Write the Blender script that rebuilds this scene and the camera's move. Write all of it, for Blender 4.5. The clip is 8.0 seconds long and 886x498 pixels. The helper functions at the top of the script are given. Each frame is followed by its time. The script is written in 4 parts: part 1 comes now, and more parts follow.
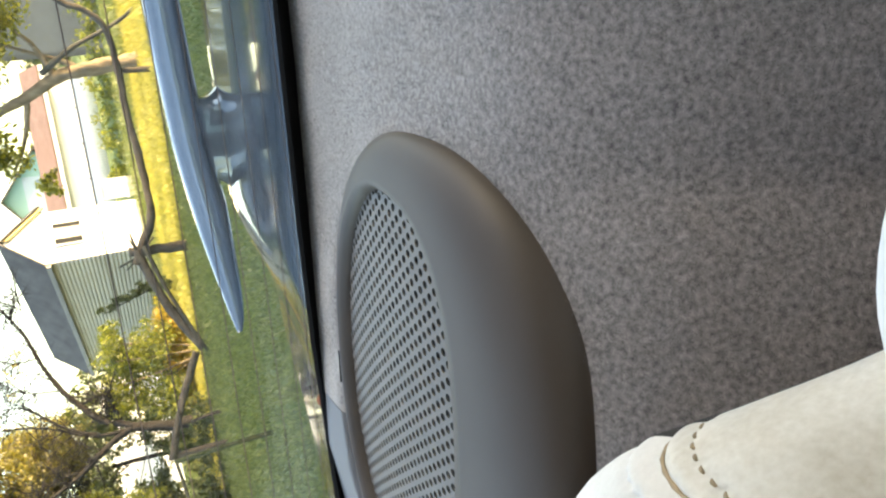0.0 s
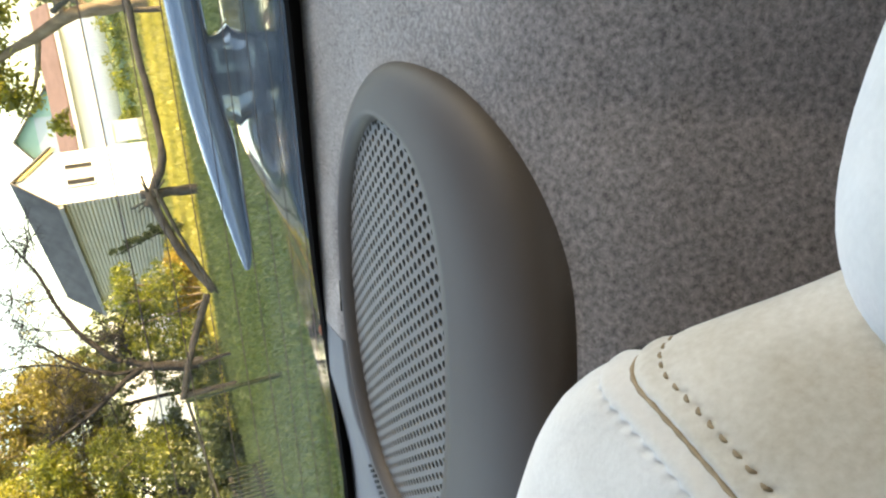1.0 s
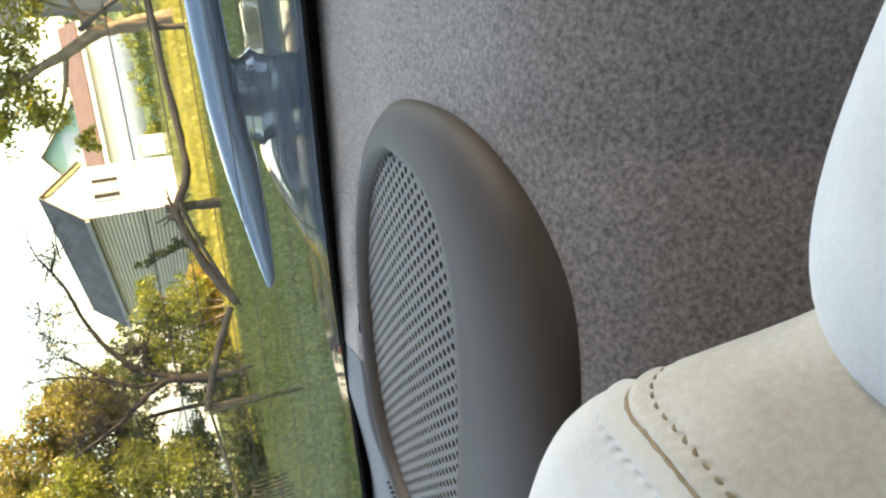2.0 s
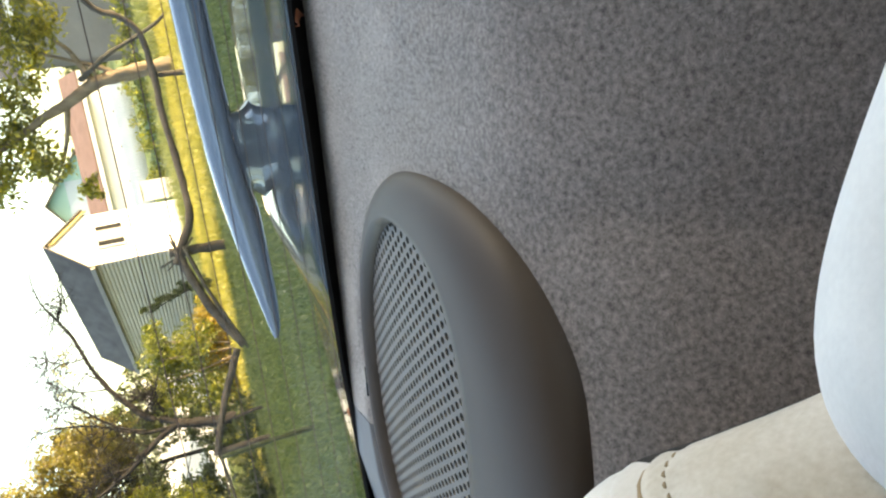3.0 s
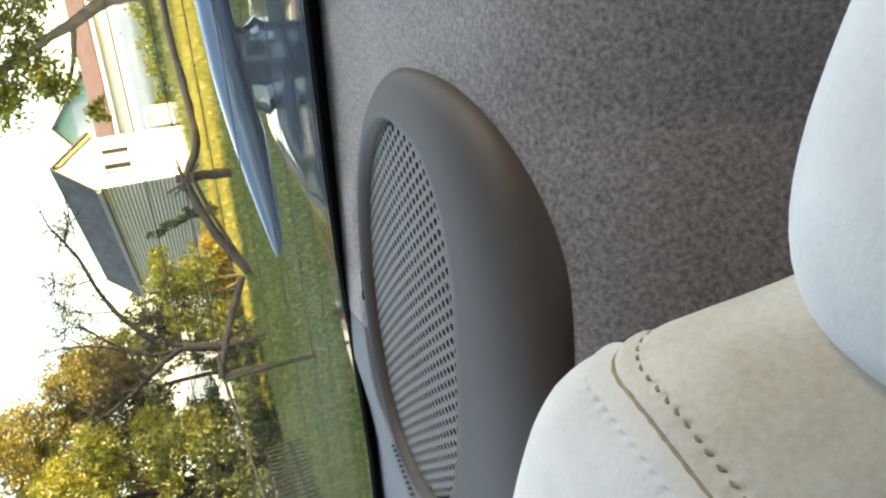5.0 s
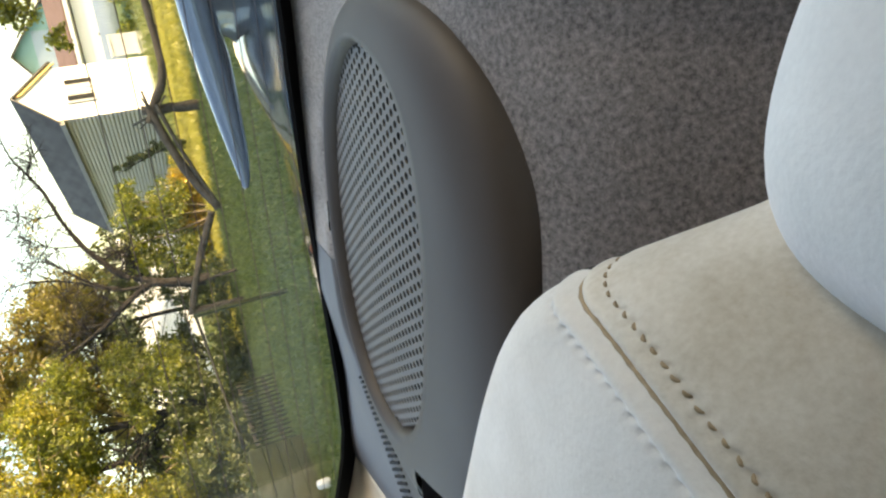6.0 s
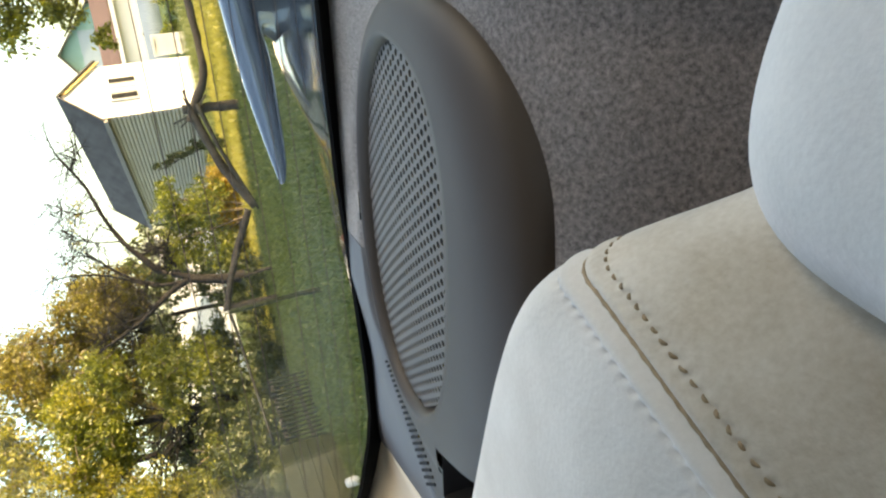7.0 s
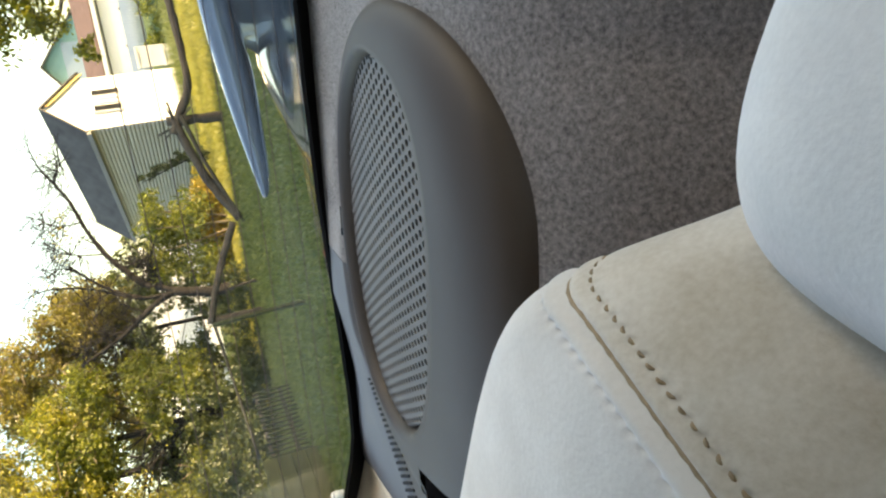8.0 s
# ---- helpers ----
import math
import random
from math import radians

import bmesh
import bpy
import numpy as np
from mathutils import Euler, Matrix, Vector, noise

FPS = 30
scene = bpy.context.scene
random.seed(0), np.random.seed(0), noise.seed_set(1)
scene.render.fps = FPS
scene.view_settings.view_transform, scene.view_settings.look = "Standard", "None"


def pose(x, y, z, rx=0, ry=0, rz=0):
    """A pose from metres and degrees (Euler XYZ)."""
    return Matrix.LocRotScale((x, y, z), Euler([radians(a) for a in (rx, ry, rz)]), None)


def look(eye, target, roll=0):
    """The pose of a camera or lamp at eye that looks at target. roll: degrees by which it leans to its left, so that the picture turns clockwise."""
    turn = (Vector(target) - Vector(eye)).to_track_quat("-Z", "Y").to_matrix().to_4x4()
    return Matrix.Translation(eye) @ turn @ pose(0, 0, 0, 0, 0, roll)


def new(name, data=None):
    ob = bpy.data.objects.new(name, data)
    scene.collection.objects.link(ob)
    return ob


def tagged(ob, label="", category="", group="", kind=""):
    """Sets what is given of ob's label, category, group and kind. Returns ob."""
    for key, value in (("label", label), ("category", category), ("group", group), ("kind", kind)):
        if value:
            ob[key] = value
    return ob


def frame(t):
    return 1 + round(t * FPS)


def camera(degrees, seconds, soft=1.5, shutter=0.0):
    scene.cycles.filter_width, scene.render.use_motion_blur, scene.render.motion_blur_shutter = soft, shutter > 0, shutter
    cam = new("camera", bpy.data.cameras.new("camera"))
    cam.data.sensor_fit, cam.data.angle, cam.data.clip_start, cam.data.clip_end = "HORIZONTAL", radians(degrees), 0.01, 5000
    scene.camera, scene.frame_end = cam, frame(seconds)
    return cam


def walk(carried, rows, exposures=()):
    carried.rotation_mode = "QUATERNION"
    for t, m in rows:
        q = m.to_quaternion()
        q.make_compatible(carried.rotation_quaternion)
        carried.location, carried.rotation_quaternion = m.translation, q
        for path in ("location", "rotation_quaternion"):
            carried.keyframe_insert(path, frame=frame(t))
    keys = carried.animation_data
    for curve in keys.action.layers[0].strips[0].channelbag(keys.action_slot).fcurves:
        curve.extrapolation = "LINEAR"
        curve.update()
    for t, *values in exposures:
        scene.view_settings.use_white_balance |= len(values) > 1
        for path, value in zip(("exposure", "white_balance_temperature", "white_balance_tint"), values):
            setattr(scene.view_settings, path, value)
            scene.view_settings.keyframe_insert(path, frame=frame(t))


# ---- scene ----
cam = camera(59.0, 8.0, soft=2.2, shutter=0.0)

# seconds, eye x y z, yaw, pitch, roll (a phone held upright: the picture lies on its side)
PATH = [
    (0.0, -0.0260, 0.0249, 1.1254, 22.06, -23.41, -101.72),
    (0.5, -0.0257, 0.0214, 1.1248, 25.24, -23.19, -103.04),
    (1.0, -0.0315, 0.0094, 1.1250, 25.81, -21.92, -101.91),
    (1.2, -0.0279, 0.0041, 1.1262, 26.45, -21.45, -102.13),
    (2.5, -0.0087, -0.0054, 1.1247, 22.91, -20.19, -102.20),
    (3.0, 0.0016, 0.0005, 1.1218, 22.11, -20.75, -103.23),
    (3.5, 0.0000, 0.0000, 1.1200, 22.00, -20.71, -103.03),
    (4.0, -0.0005, -0.0046, 1.1214, 23.39, -20.10, -103.49),
    (4.2, -0.0044, -0.0084, 1.1224, 24.83, -19.74, -103.47),
    (5.5, -0.0159, -0.0124, 1.1211, 27.78, -19.45, -102.99),
    (6.0, -0.0235, -0.0073, 1.1177, 32.03, -20.22, -104.06),
    (6.5, -0.0482, -0.0304, 1.1156, 33.34, -19.23, -100.66),
    (7.0, -0.0197, -0.0328, 1.1224, 31.21, -17.91, -102.56),
    (7.5, -0.0207, -0.0241, 1.1161, 29.31, -19.10, -102.29),
    (8.0, -0.0212, -0.0254, 1.1174, 30.60, -19.10, -102.59),
]


def held(x, y, z, yaw, pitch, roll):
    a, p = radians(yaw), radians(pitch)
    way = Vector((-math.sin(a) * math.cos(p), math.cos(a) * math.cos(p), math.sin(p)))
    return look((x, y, z), Vector((x, y, z)) + way, roll)


KELVIN, TINT = 7700, 18
walk(cam, [(r[0], held(*r[1:])) for r in PATH], exposures=[(0.0, 3.52, KELVIN, TINT), (0.5, 3.36, KELVIN, TINT), (3.5, 3.26, KELVIN, TINT), (5.5, 3.07, KELVIN, TINT), (6.0, 2.92, KELVIN, TINT), (6.5, 3.02, KELVIN, TINT), (7.0, 2.86, KELVIN, TINT), (8.0, 2.86, KELVIN, TINT)])

# ---- world and sun ----
SUN_AZ, SUN_EL = 88.0, 15.0   # bearing from +y towards +x, and height, in degrees
world = bpy.data.worlds.new("sky")
scene.world = world
world.use_nodes = True
wn = world.node_tree.nodes
sky = wn.new("ShaderNodeTexSky")
sky.sky_type = "NISHITA"
sky.sun_disc = False
sky.sun_elevation = radians(SUN_EL)
sky.sun_rotation = radians(SUN_AZ)
sky.dust_density = 2.0
wn["Background"].inputs["Strength"].default_value = 0.15
world.node_tree.links.new(sky.outputs["Color"], wn["Background"].inputs["Color"])
sun = new("sun", bpy.data.lights.new("sun", "SUN"))
sun.data.energy, sun.data.angle, sun.data.color = 2.5, radians(0.6), (1.0, 0.79, 0.53)
toward_sun = Vector((math.sin(radians(SUN_AZ)) * math.cos(radians(SUN_EL)),
                     math.cos(radians(SUN_AZ)) * math.cos(radians(SUN_EL)), math.sin(radians(SUN_EL))))
sun.matrix_world = look(toward_sun * 60, (0, 0, 0))


# ---- materials ----
def material(name, low, high, scale=8.0, rough=0.6, metal=0.0, bump=0.0, bump_scale=60.0, stretch=(1, 1, 1),
             fine=0.35, coat=0.0, sheen=0.0, spec=0.5, depth=0.002, contrast=(0.3, 0.7)):
    """Two-scale mottled surface: broad patches between two colours, fine grain on top, and relief."""
    m = bpy.data.materials.new(name)
    m.use_nodes = True
    n, ln = m.node_tree.nodes, m.node_tree.links
    b = n["Principled BSDF"]
    co = n.new("ShaderNodeTexCoord")
    mp = n.new("ShaderNodeMapping")
    mp.inputs["Scale"].default_value = stretch
    ln.new(co.outputs["Object"], mp.inputs["Vector"])
    broad, grain = n.new("ShaderNodeTexNoise"), n.new("ShaderNodeTexNoise")
    broad.inputs["Scale"].default_value, broad.inputs["Detail"].default_value = scale, 5
    grain.inputs["Scale"].default_value, grain.inputs["Detail"].default_value = bump_scale, 4
    for t in (broad, grain):
        ln.new(mp.outputs["Vector"], t.inputs["Vector"])
    mix = n.new("ShaderNodeMix")
    mix.data_type = "FLOAT"
    mix.inputs[0].default_value = fine
    ln.new(broad.outputs["Fac"], mix.inputs[2])
    ln.new(grain.outputs["Fac"], mix.inputs[3])
    ramp = n.new("ShaderNodeValToRGB")
    ramp.color_ramp.elements[0].position, ramp.color_ramp.elements[1].position = contrast
    ramp.color_ramp.elements[0].color = (*low, 1)
    ramp.color_ramp.elements[1].color = (*high, 1)
    ln.new(mix.outputs[0], ramp.inputs["Fac"])
    ln.new(ramp.outputs["Color"], b.inputs["Base Color"])
    b.inputs["Roughness"].default_value = rough
    b.inputs["Metallic"].default_value = metal
    b.inputs["Coat Weight"].default_value = coat
    b.inputs["Sheen Weight"].default_value = sheen
    b.inputs["Specular IOR Level"].default_value = spec
    if bump:
        bp = n.new("ShaderNodeBump")
        bp.inputs["Strength"].default_value, bp.inputs["Distance"].default_value = bump, depth
        ln.new(grain.outputs["Fac"], bp.inputs["Height"])
        ln.new(bp.outputs["Normal"], b.inputs["Normal"])
    return m


def leaf_material(name, low, high, glow):
    """Leaves that let light through; each leaf has its own tone."""
    m = bpy.data.materials.new(name)
    m.use_nodes = True
    n, ln = m.node_tree.nodes, m.node_tree.links
    out = n["Material Output"]
    n.remove(n["Principled BSDF"])
    geo = n.new("ShaderNodeNewGeometry")
    ramp = n.new("ShaderNodeValToRGB")
    ramp.color_ramp.elements[0].color, ramp.color_ramp.elements[1].color = (*low, 1), (*high, 1)
    ln.new(geo.outputs["Random Per Island"], ramp.inputs["Fac"])
    d, t, g = n.new("ShaderNodeBsdfDiffuse"), n.new("ShaderNodeBsdfTranslucent"), n.new("ShaderNodeBsdfGlossy")
    g.inputs["Roughness"].default_value = 0.45
    ln.new(ramp.outputs["Color"], d.inputs["Color"])
    ln.new(ramp.outputs["Color"], t.inputs["Color"])
    m1, m2 = n.new("ShaderNodeMixShader"), n.new("ShaderNodeMixShader")
    m1.inputs[0].default_value, m2.inputs[0].default_value = glow, 0.06
    ln.new(d.outputs[0], m1.inputs[1])
    ln.new(t.outputs[0], m1.inputs[2])
    ln.new(m1.outputs[0], m2.inputs[1])
    ln.new(g.outputs[0], m2.inputs[2])
    ln.new(m2.outputs[0], out.inputs["Surface"])
    return m


def glass_material(name, tint):
    m = bpy.data.materials.new(name)
    m.use_nodes = True
    n, ln = m.node_tree.nodes, m.node_tree.links
    n.remove(n["Principled BSDF"])
    tr, gl, mx = n.new("ShaderNodeBsdfTransparent"), n.new("ShaderNodeBsdfGlossy"), n.new("ShaderNodeMixShader")
    lw, pw, ad = n.new("ShaderNodeLayerWeight"), n.new("ShaderNodeMath"), n.new("ShaderNodeMath")
    tr.inputs["Color"].default_value = (*tint, 1)
    gl.inputs["Roughness"].default_value = 0.02
    lw.inputs["Blend"].default_value = 0.5
    pw.operation, ad.operation = "POWER", "MULTIPLY_ADD"
    pw.inputs[1].default_value = 5.0
    ad.inputs[1].default_value, ad.inputs[2].default_value = 0.9, 0.035
    ln.new(lw.outputs["Facing"], pw.inputs[0])
    ln.new(pw.outputs[0], ad.inputs[0])
    ln.new(ad.outputs[0], mx.inputs[0])
    ln.new(tr.outputs[0], mx.inputs[1])
    ln.new(gl.outputs[0], mx.inputs[2])
    ln.new(mx.outputs[0], n["Material Output"].inputs["Surface"])
    return m


CARPET = material("grey_felt_carpet", (0.060, 0.051, 0.046), (0.335, 0.300, 0.282), 470, 0.75, bump=0.4, bump_scale=2000, fine=0.32, sheen=0.45, spec=0.3, depth=0.0006, contrast=(0.30, 0.72))
FIBRE = leaf_material("felt_fibres", (0.025, 0.022, 0.020), (0.17, 0.158, 0.15), 0.3)
TRIM = material("grey_moulded_plastic", (0.050, 0.037, 0.027), (0.060, 0.048, 0.038), 14, 0.48, bump=0.22, bump_scale=1500, fine=0.2, spec=0.34, depth=0.0003)
LEDGE = material("pale_grey_moulded_plastic", (0.112, 0.114, 0.120), (0.138, 0.141, 0.148), 18, 0.55, bump=0.2, bump_scale=1500, spec=0.4, depth=0.0003)
GRILLE = material("grey_perforated_metal", (0.092, 0.080, 0.068), (0.115, 0.101, 0.087), 30, 0.5, bump=0.1, bump_scale=900, depth=0.0003)
CAVITY = material("black_cloth_and_slot_shade", (0.008, 0.008, 0.009), (0.014, 0.013, 0.014), 60, 0.95)
DARK_CLOTH = material("dark_tan_cloth", (0.07, 0.055, 0.04), (0.12, 0.095, 0.07), 40, 0.95, bump=0.3, bump_scale=500, depth=0.0005)
BACK_CLOTH = material("dark_seat_back_cloth", (0.016, 0.014, 0.012), (0.034, 0.030, 0.027), 60, 0.95, bump=0.3, bump_scale=600, depth=0.0005)
CREAM = material("cream_pillar_plastic", (0.52, 0.46, 0.36), (0.60, 0.53, 0.43), 9, 0.55, bump=0.12, bump_scale=900, depth=0.0004)
SUEDE_PALE = material("pale_cream_suede", (0.63, 0.60, 0.55), (0.79, 0.765, 0.72), 26, 0.92, bump=0.5, bump_scale=420, fine=0.25, sheen=0.4, spec=0.15, depth=0.0007)
SUEDE_BEIGE = material("worn_beige_suede", (0.47, 0.41, 0.315), (0.74, 0.70, 0.62), 24, 0.92, bump=0.5, bump_scale=420, fine=0.3, sheen=0.4, spec=0.15, depth=0.0007)
SUEDE_HEAD = material("white_cream_suede", (0.67, 0.675, 0.66), (0.82, 0.82, 0.80), 26, 0.9, bump=0.4, bump_scale=420, fine=0.3, sheen=0.4, spec=0.15, depth=0.0006)
THREAD = material("tan_thread", (0.28, 0.20, 0.115), (0.44, 0.335, 0.215), 300, 0.85)
RUBBER = material("black_glass_edge", (0.004, 0.004, 0.004), (0.007, 0.007, 0.007), 40, 0.8, spec=0.12)
WIRE = material("brown_heater_wire", (0.05, 0.035, 0.025), (0.08, 0.055, 0.04), 90, 0.6)
GLASS = glass_material("rear_glass", (0.86, 0.89, 0.86))
PAINT = material("blue_grey_car_paint", (0.12, 0.16, 0.205), (0.145, 0.19, 0.24), 12, 0.09, metal=0.5, coat=0.6)
LINER = material("beige_headliner", (0.18, 0.135, 0.085), (0.23, 0.175, 0.115), 40, 0.95, bump=0.3, bump_scale=500, depth=0.0005)
GRASS_SOIL = material("grassy_ground", (0.045, 0.085, 0.02), (0.14, 0.19, 0.035), 0.9, 1.0, bump=0.8, bump_scale=30, fine=0.45, depth=0.04)
TIN = material("galvanised_tin", (0.38, 0.345, 0.27), (0.50, 0.46, 0.375), 2.0, 0.6, metal=0.0, bump=0.02, bump_scale=40)
TIN_BLUE = material("pale_blue_tin", (0.27, 0.345, 0.42), (0.36, 0.435, 0.51), 1.2, 0.5, bump=0.1, bump_scale=40)
WHITE_PAINT = material("white_weatherboard_paint", (0.70, 0.69, 0.66), (0.80, 0.79, 0.76), 1.5, 0.7, bump=0.15, bump_scale=50)
SLATE = material("dark_grey_roofing", (0.060, 0.056, 0.054), (0.115, 0.108, 0.104), 2.2, 0.95, spec=0.1, bump=0.3, bump_scale=30, depth=0.01)
BROWN_ROOF = material("red_brown_roofing", (0.13, 0.075, 0.055), (0.21, 0.125, 0.095), 2.0, 0.85, bump=0.3, bump_scale=20, depth=0.01)
TEAL = material("teal_painted_boards", (0.18, 0.33, 0.31), (0.25, 0.41, 0.38), 2.0, 0.7)
GREY_WALL = material("grey_rendered_wall", (0.17, 0.165, 0.155), (0.25, 0.24, 0.225), 1.2, 0.9, bump=0.3, bump_scale=25, depth=0.01)
DARK_TIMBER = material("dark_weathered_timber", (0.028, 0.027, 0.020), (0.070, 0.064, 0.048), 5.0, 0.9, bump=0.6, bump_scale=30, depth=0.01)
TIMBER = material("weathered_timber", (0.030, 0.025, 0.019), (0.085, 0.068, 0.050), 5.0, 0.9, bump=0.6, bump_scale=30, stretch=(1, 1, 0.25), depth=0.01)
OLD_BOARD = material("old_olive_board", (0.026, 0.033, 0.010), (0.062, 0.066, 0.022), 5.0, 0.9, bump=0.6, bump_scale=30, depth=0.01)
# honey wood with its colour lightened to stand for sunlight
RAW_WOOD = material("honey_board_sun_toned", (0.60, 0.40, 0.14), (0.74, 0.53, 0.22), 4.0, 0.8, bump=0.3, bump_scale=30)
BARK = material("rough_bark", (0.10, 0.075, 0.05), (0.27, 0.21, 0.145), 7.0, 0.95, bump=0.9, bump_scale=28, stretch=(1, 1, 0.3), depth=0.02)
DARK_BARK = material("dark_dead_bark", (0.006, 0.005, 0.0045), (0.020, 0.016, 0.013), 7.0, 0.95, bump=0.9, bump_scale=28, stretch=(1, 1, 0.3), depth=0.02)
DARK_PANE = material("dark_louvre_pane", (0.012, 0.013, 0.014), (0.025, 0.026, 0.027), 3.0, 0.8, spec=0.1)
WHITE_PLASTIC = material("white_plastic", (0.76, 0.76, 0.75), (0.82, 0.82, 0.81), 20, 0.4)
DRY_LEAF = material("dry_red_brown_leaf", (0.13, 0.035, 0.014), (0.30, 0.10, 0.04), 120, 0.6, bump=0.4, bump_scale=600, depth=0.0005)
LEAF_GREEN = leaf_material("leaves_green", (0.055, 0.085, 0.006), (0.34, 0.355, 0.020), 0.6)
LEAF_GOLD = leaf_material("leaves_golden", (0.09, 0.100, 0.006), (0.46, 0.42, 0.022), 0.6)
LEAF_RUST = leaf_material("leaves_rusty", (0.095, 0.085, 0.010), (0.35, 0.29, 0.028), 0.58)
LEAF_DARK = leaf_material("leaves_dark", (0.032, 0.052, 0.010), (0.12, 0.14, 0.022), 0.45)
# brighter yellow copy of the lawn blades; sunlight is in the colour
SUN_BLADE = leaf_material("sun_toned_grass_blades", (0.23, 0.225, 0.022), (0.47, 0.435, 0.065), 0.4)
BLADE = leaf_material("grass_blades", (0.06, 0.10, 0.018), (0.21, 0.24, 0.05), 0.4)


# ---- builders ----
def mesh_object(name, verts, faces, mat, parent=None, smooth=False):
    me = bpy.data.meshes.new(name)
    me.from_pydata([tuple(v) for v in verts], [], faces)
    me.materials.append(mat)
    if smooth:
        me.polygons.foreach_set("use_smooth", [True] * len(me.polygons))
    me.update()
    ob = new(name, me)
    ob.parent = parent
    return ob


def part(name, bm, mat, parent=None, label="", smooth=False):
    me = bpy.data.meshes.new(name)
    bmesh.ops.recalc_face_normals(bm, faces=bm.faces[:])
    bm.to_mesh(me)
    bm.free()
    me.materials.append(mat)
    if smooth:
        me.polygons.foreach_set("use_smooth", [True] * len(me.polygons))
    ob = new(name, me)
    ob.parent = parent
    if label:
        tagged(ob, label)
    return ob


def thing(name, label, category, group="", kind=""):
    return tagged(new(name), label, category, group, kind)


def grid_faces(rows, cols, closed=False):
    f = []
    for i in range(rows - 1):
        for j in range(cols if closed else cols - 1):
            k = (j + 1) % cols
            f.append((i * cols + j, i * cols + k, (i + 1) * cols + k, (i + 1) * cols + j))
    return f


def box_bm(bm, centre, size, m=None, bevel=0.0):
    """Adds a box to bm; m: a turn put on it before it is moved to its centre."""
    r = bmesh.ops.create_cube(bm, size=1.0)
    vs = r["verts"]
    bmesh.ops.scale(bm, vec=size, verts=vs)
    if bevel:
        es = list({e for v in vs for e in v.link_edges})
        made = bmesh.ops.bevel(bm, geom=es, offset=bevel, segments=2, affect="EDGES", profile=0.6)
        vs = list({v for f in made["faces"] for v in f.verts} | {v for v in vs if v.is_valid})
    if m is not None:
        bmesh.ops.transform(bm, matrix=m, verts=vs)
    bmesh.ops.translate(bm, vec=centre, verts=vs)


def box(name, centre, size, mat, parent=None, m=None, bevel=0.0, label=""):
    bm = bmesh.new()
    box_bm(bm, centre, size, m, bevel)
    return part(name, bm, mat, parent, label)


def tube_data(points, radii, sides=8, wobble=0.0, rng=None):
    """Verts and faces of a bent, tapering round bar with closed ends."""
    pts = [Vector(p) for p in points]
    verts, faces = [], []
    for i, p in enumerate(pts):
        d = (pts[min(i + 1, len(pts) - 1)] - pts[max(i - 1, 0)]).normalized()
        a = d.cross(Vector((0.3, 0.2, 0.93)))
        a = (a if a.length > 0.05 else d.cross(Vector((1, 0, 0)))).normalized()
        b = d.cross(a)
        for k in range(sides):
            w = 2 * math.pi * k / sides
            r = radii[i] * (1 + (rng.uniform(-wobble, wobble) if rng else 0))
            verts.append(p + a * (math.cos(w) * r) + b * (math.sin(w) * r))
    faces = grid_faces(len(pts), sides, True)
    faces += [tuple(range(sides))[::-1], tuple(range((len(pts) - 1) * sides, len(pts) * sides))]
    return verts, faces


def smooth_line(points, steps=4):
    """Catmull-Rom through the points."""
    p = [Vector(q) for q in points]
    out = []
    for i in range(len(p) - 1):
        a, b, c, d = p[max(i - 1, 0)], p[i], p[i + 1], p[min(i + 2, len(p) - 1)]
        for k in range(steps):
            t = k / steps
            out.append(0.5 * ((2 * b) + (c - a) * t + (2 * a - 5 * b + 4 * c - d) * t * t + (3 * b - a - 3 * c + d) * t ** 3))
    out.append(p[-1])
    return out


def tube(name, points, r0, r1, mat, parent=None, sides=8, steps=4, wobble=0.18, seed=1):
    rng = random.Random(seed)
    pts = smooth_line(points, steps)
    n = len(pts)
    v, f = tube_data(pts, [r0 + (r1 - r0) * i / (n - 1) for i in range(n)], sides, wobble, rng)
    return mesh_object(name, v, f, mat, parent, True)


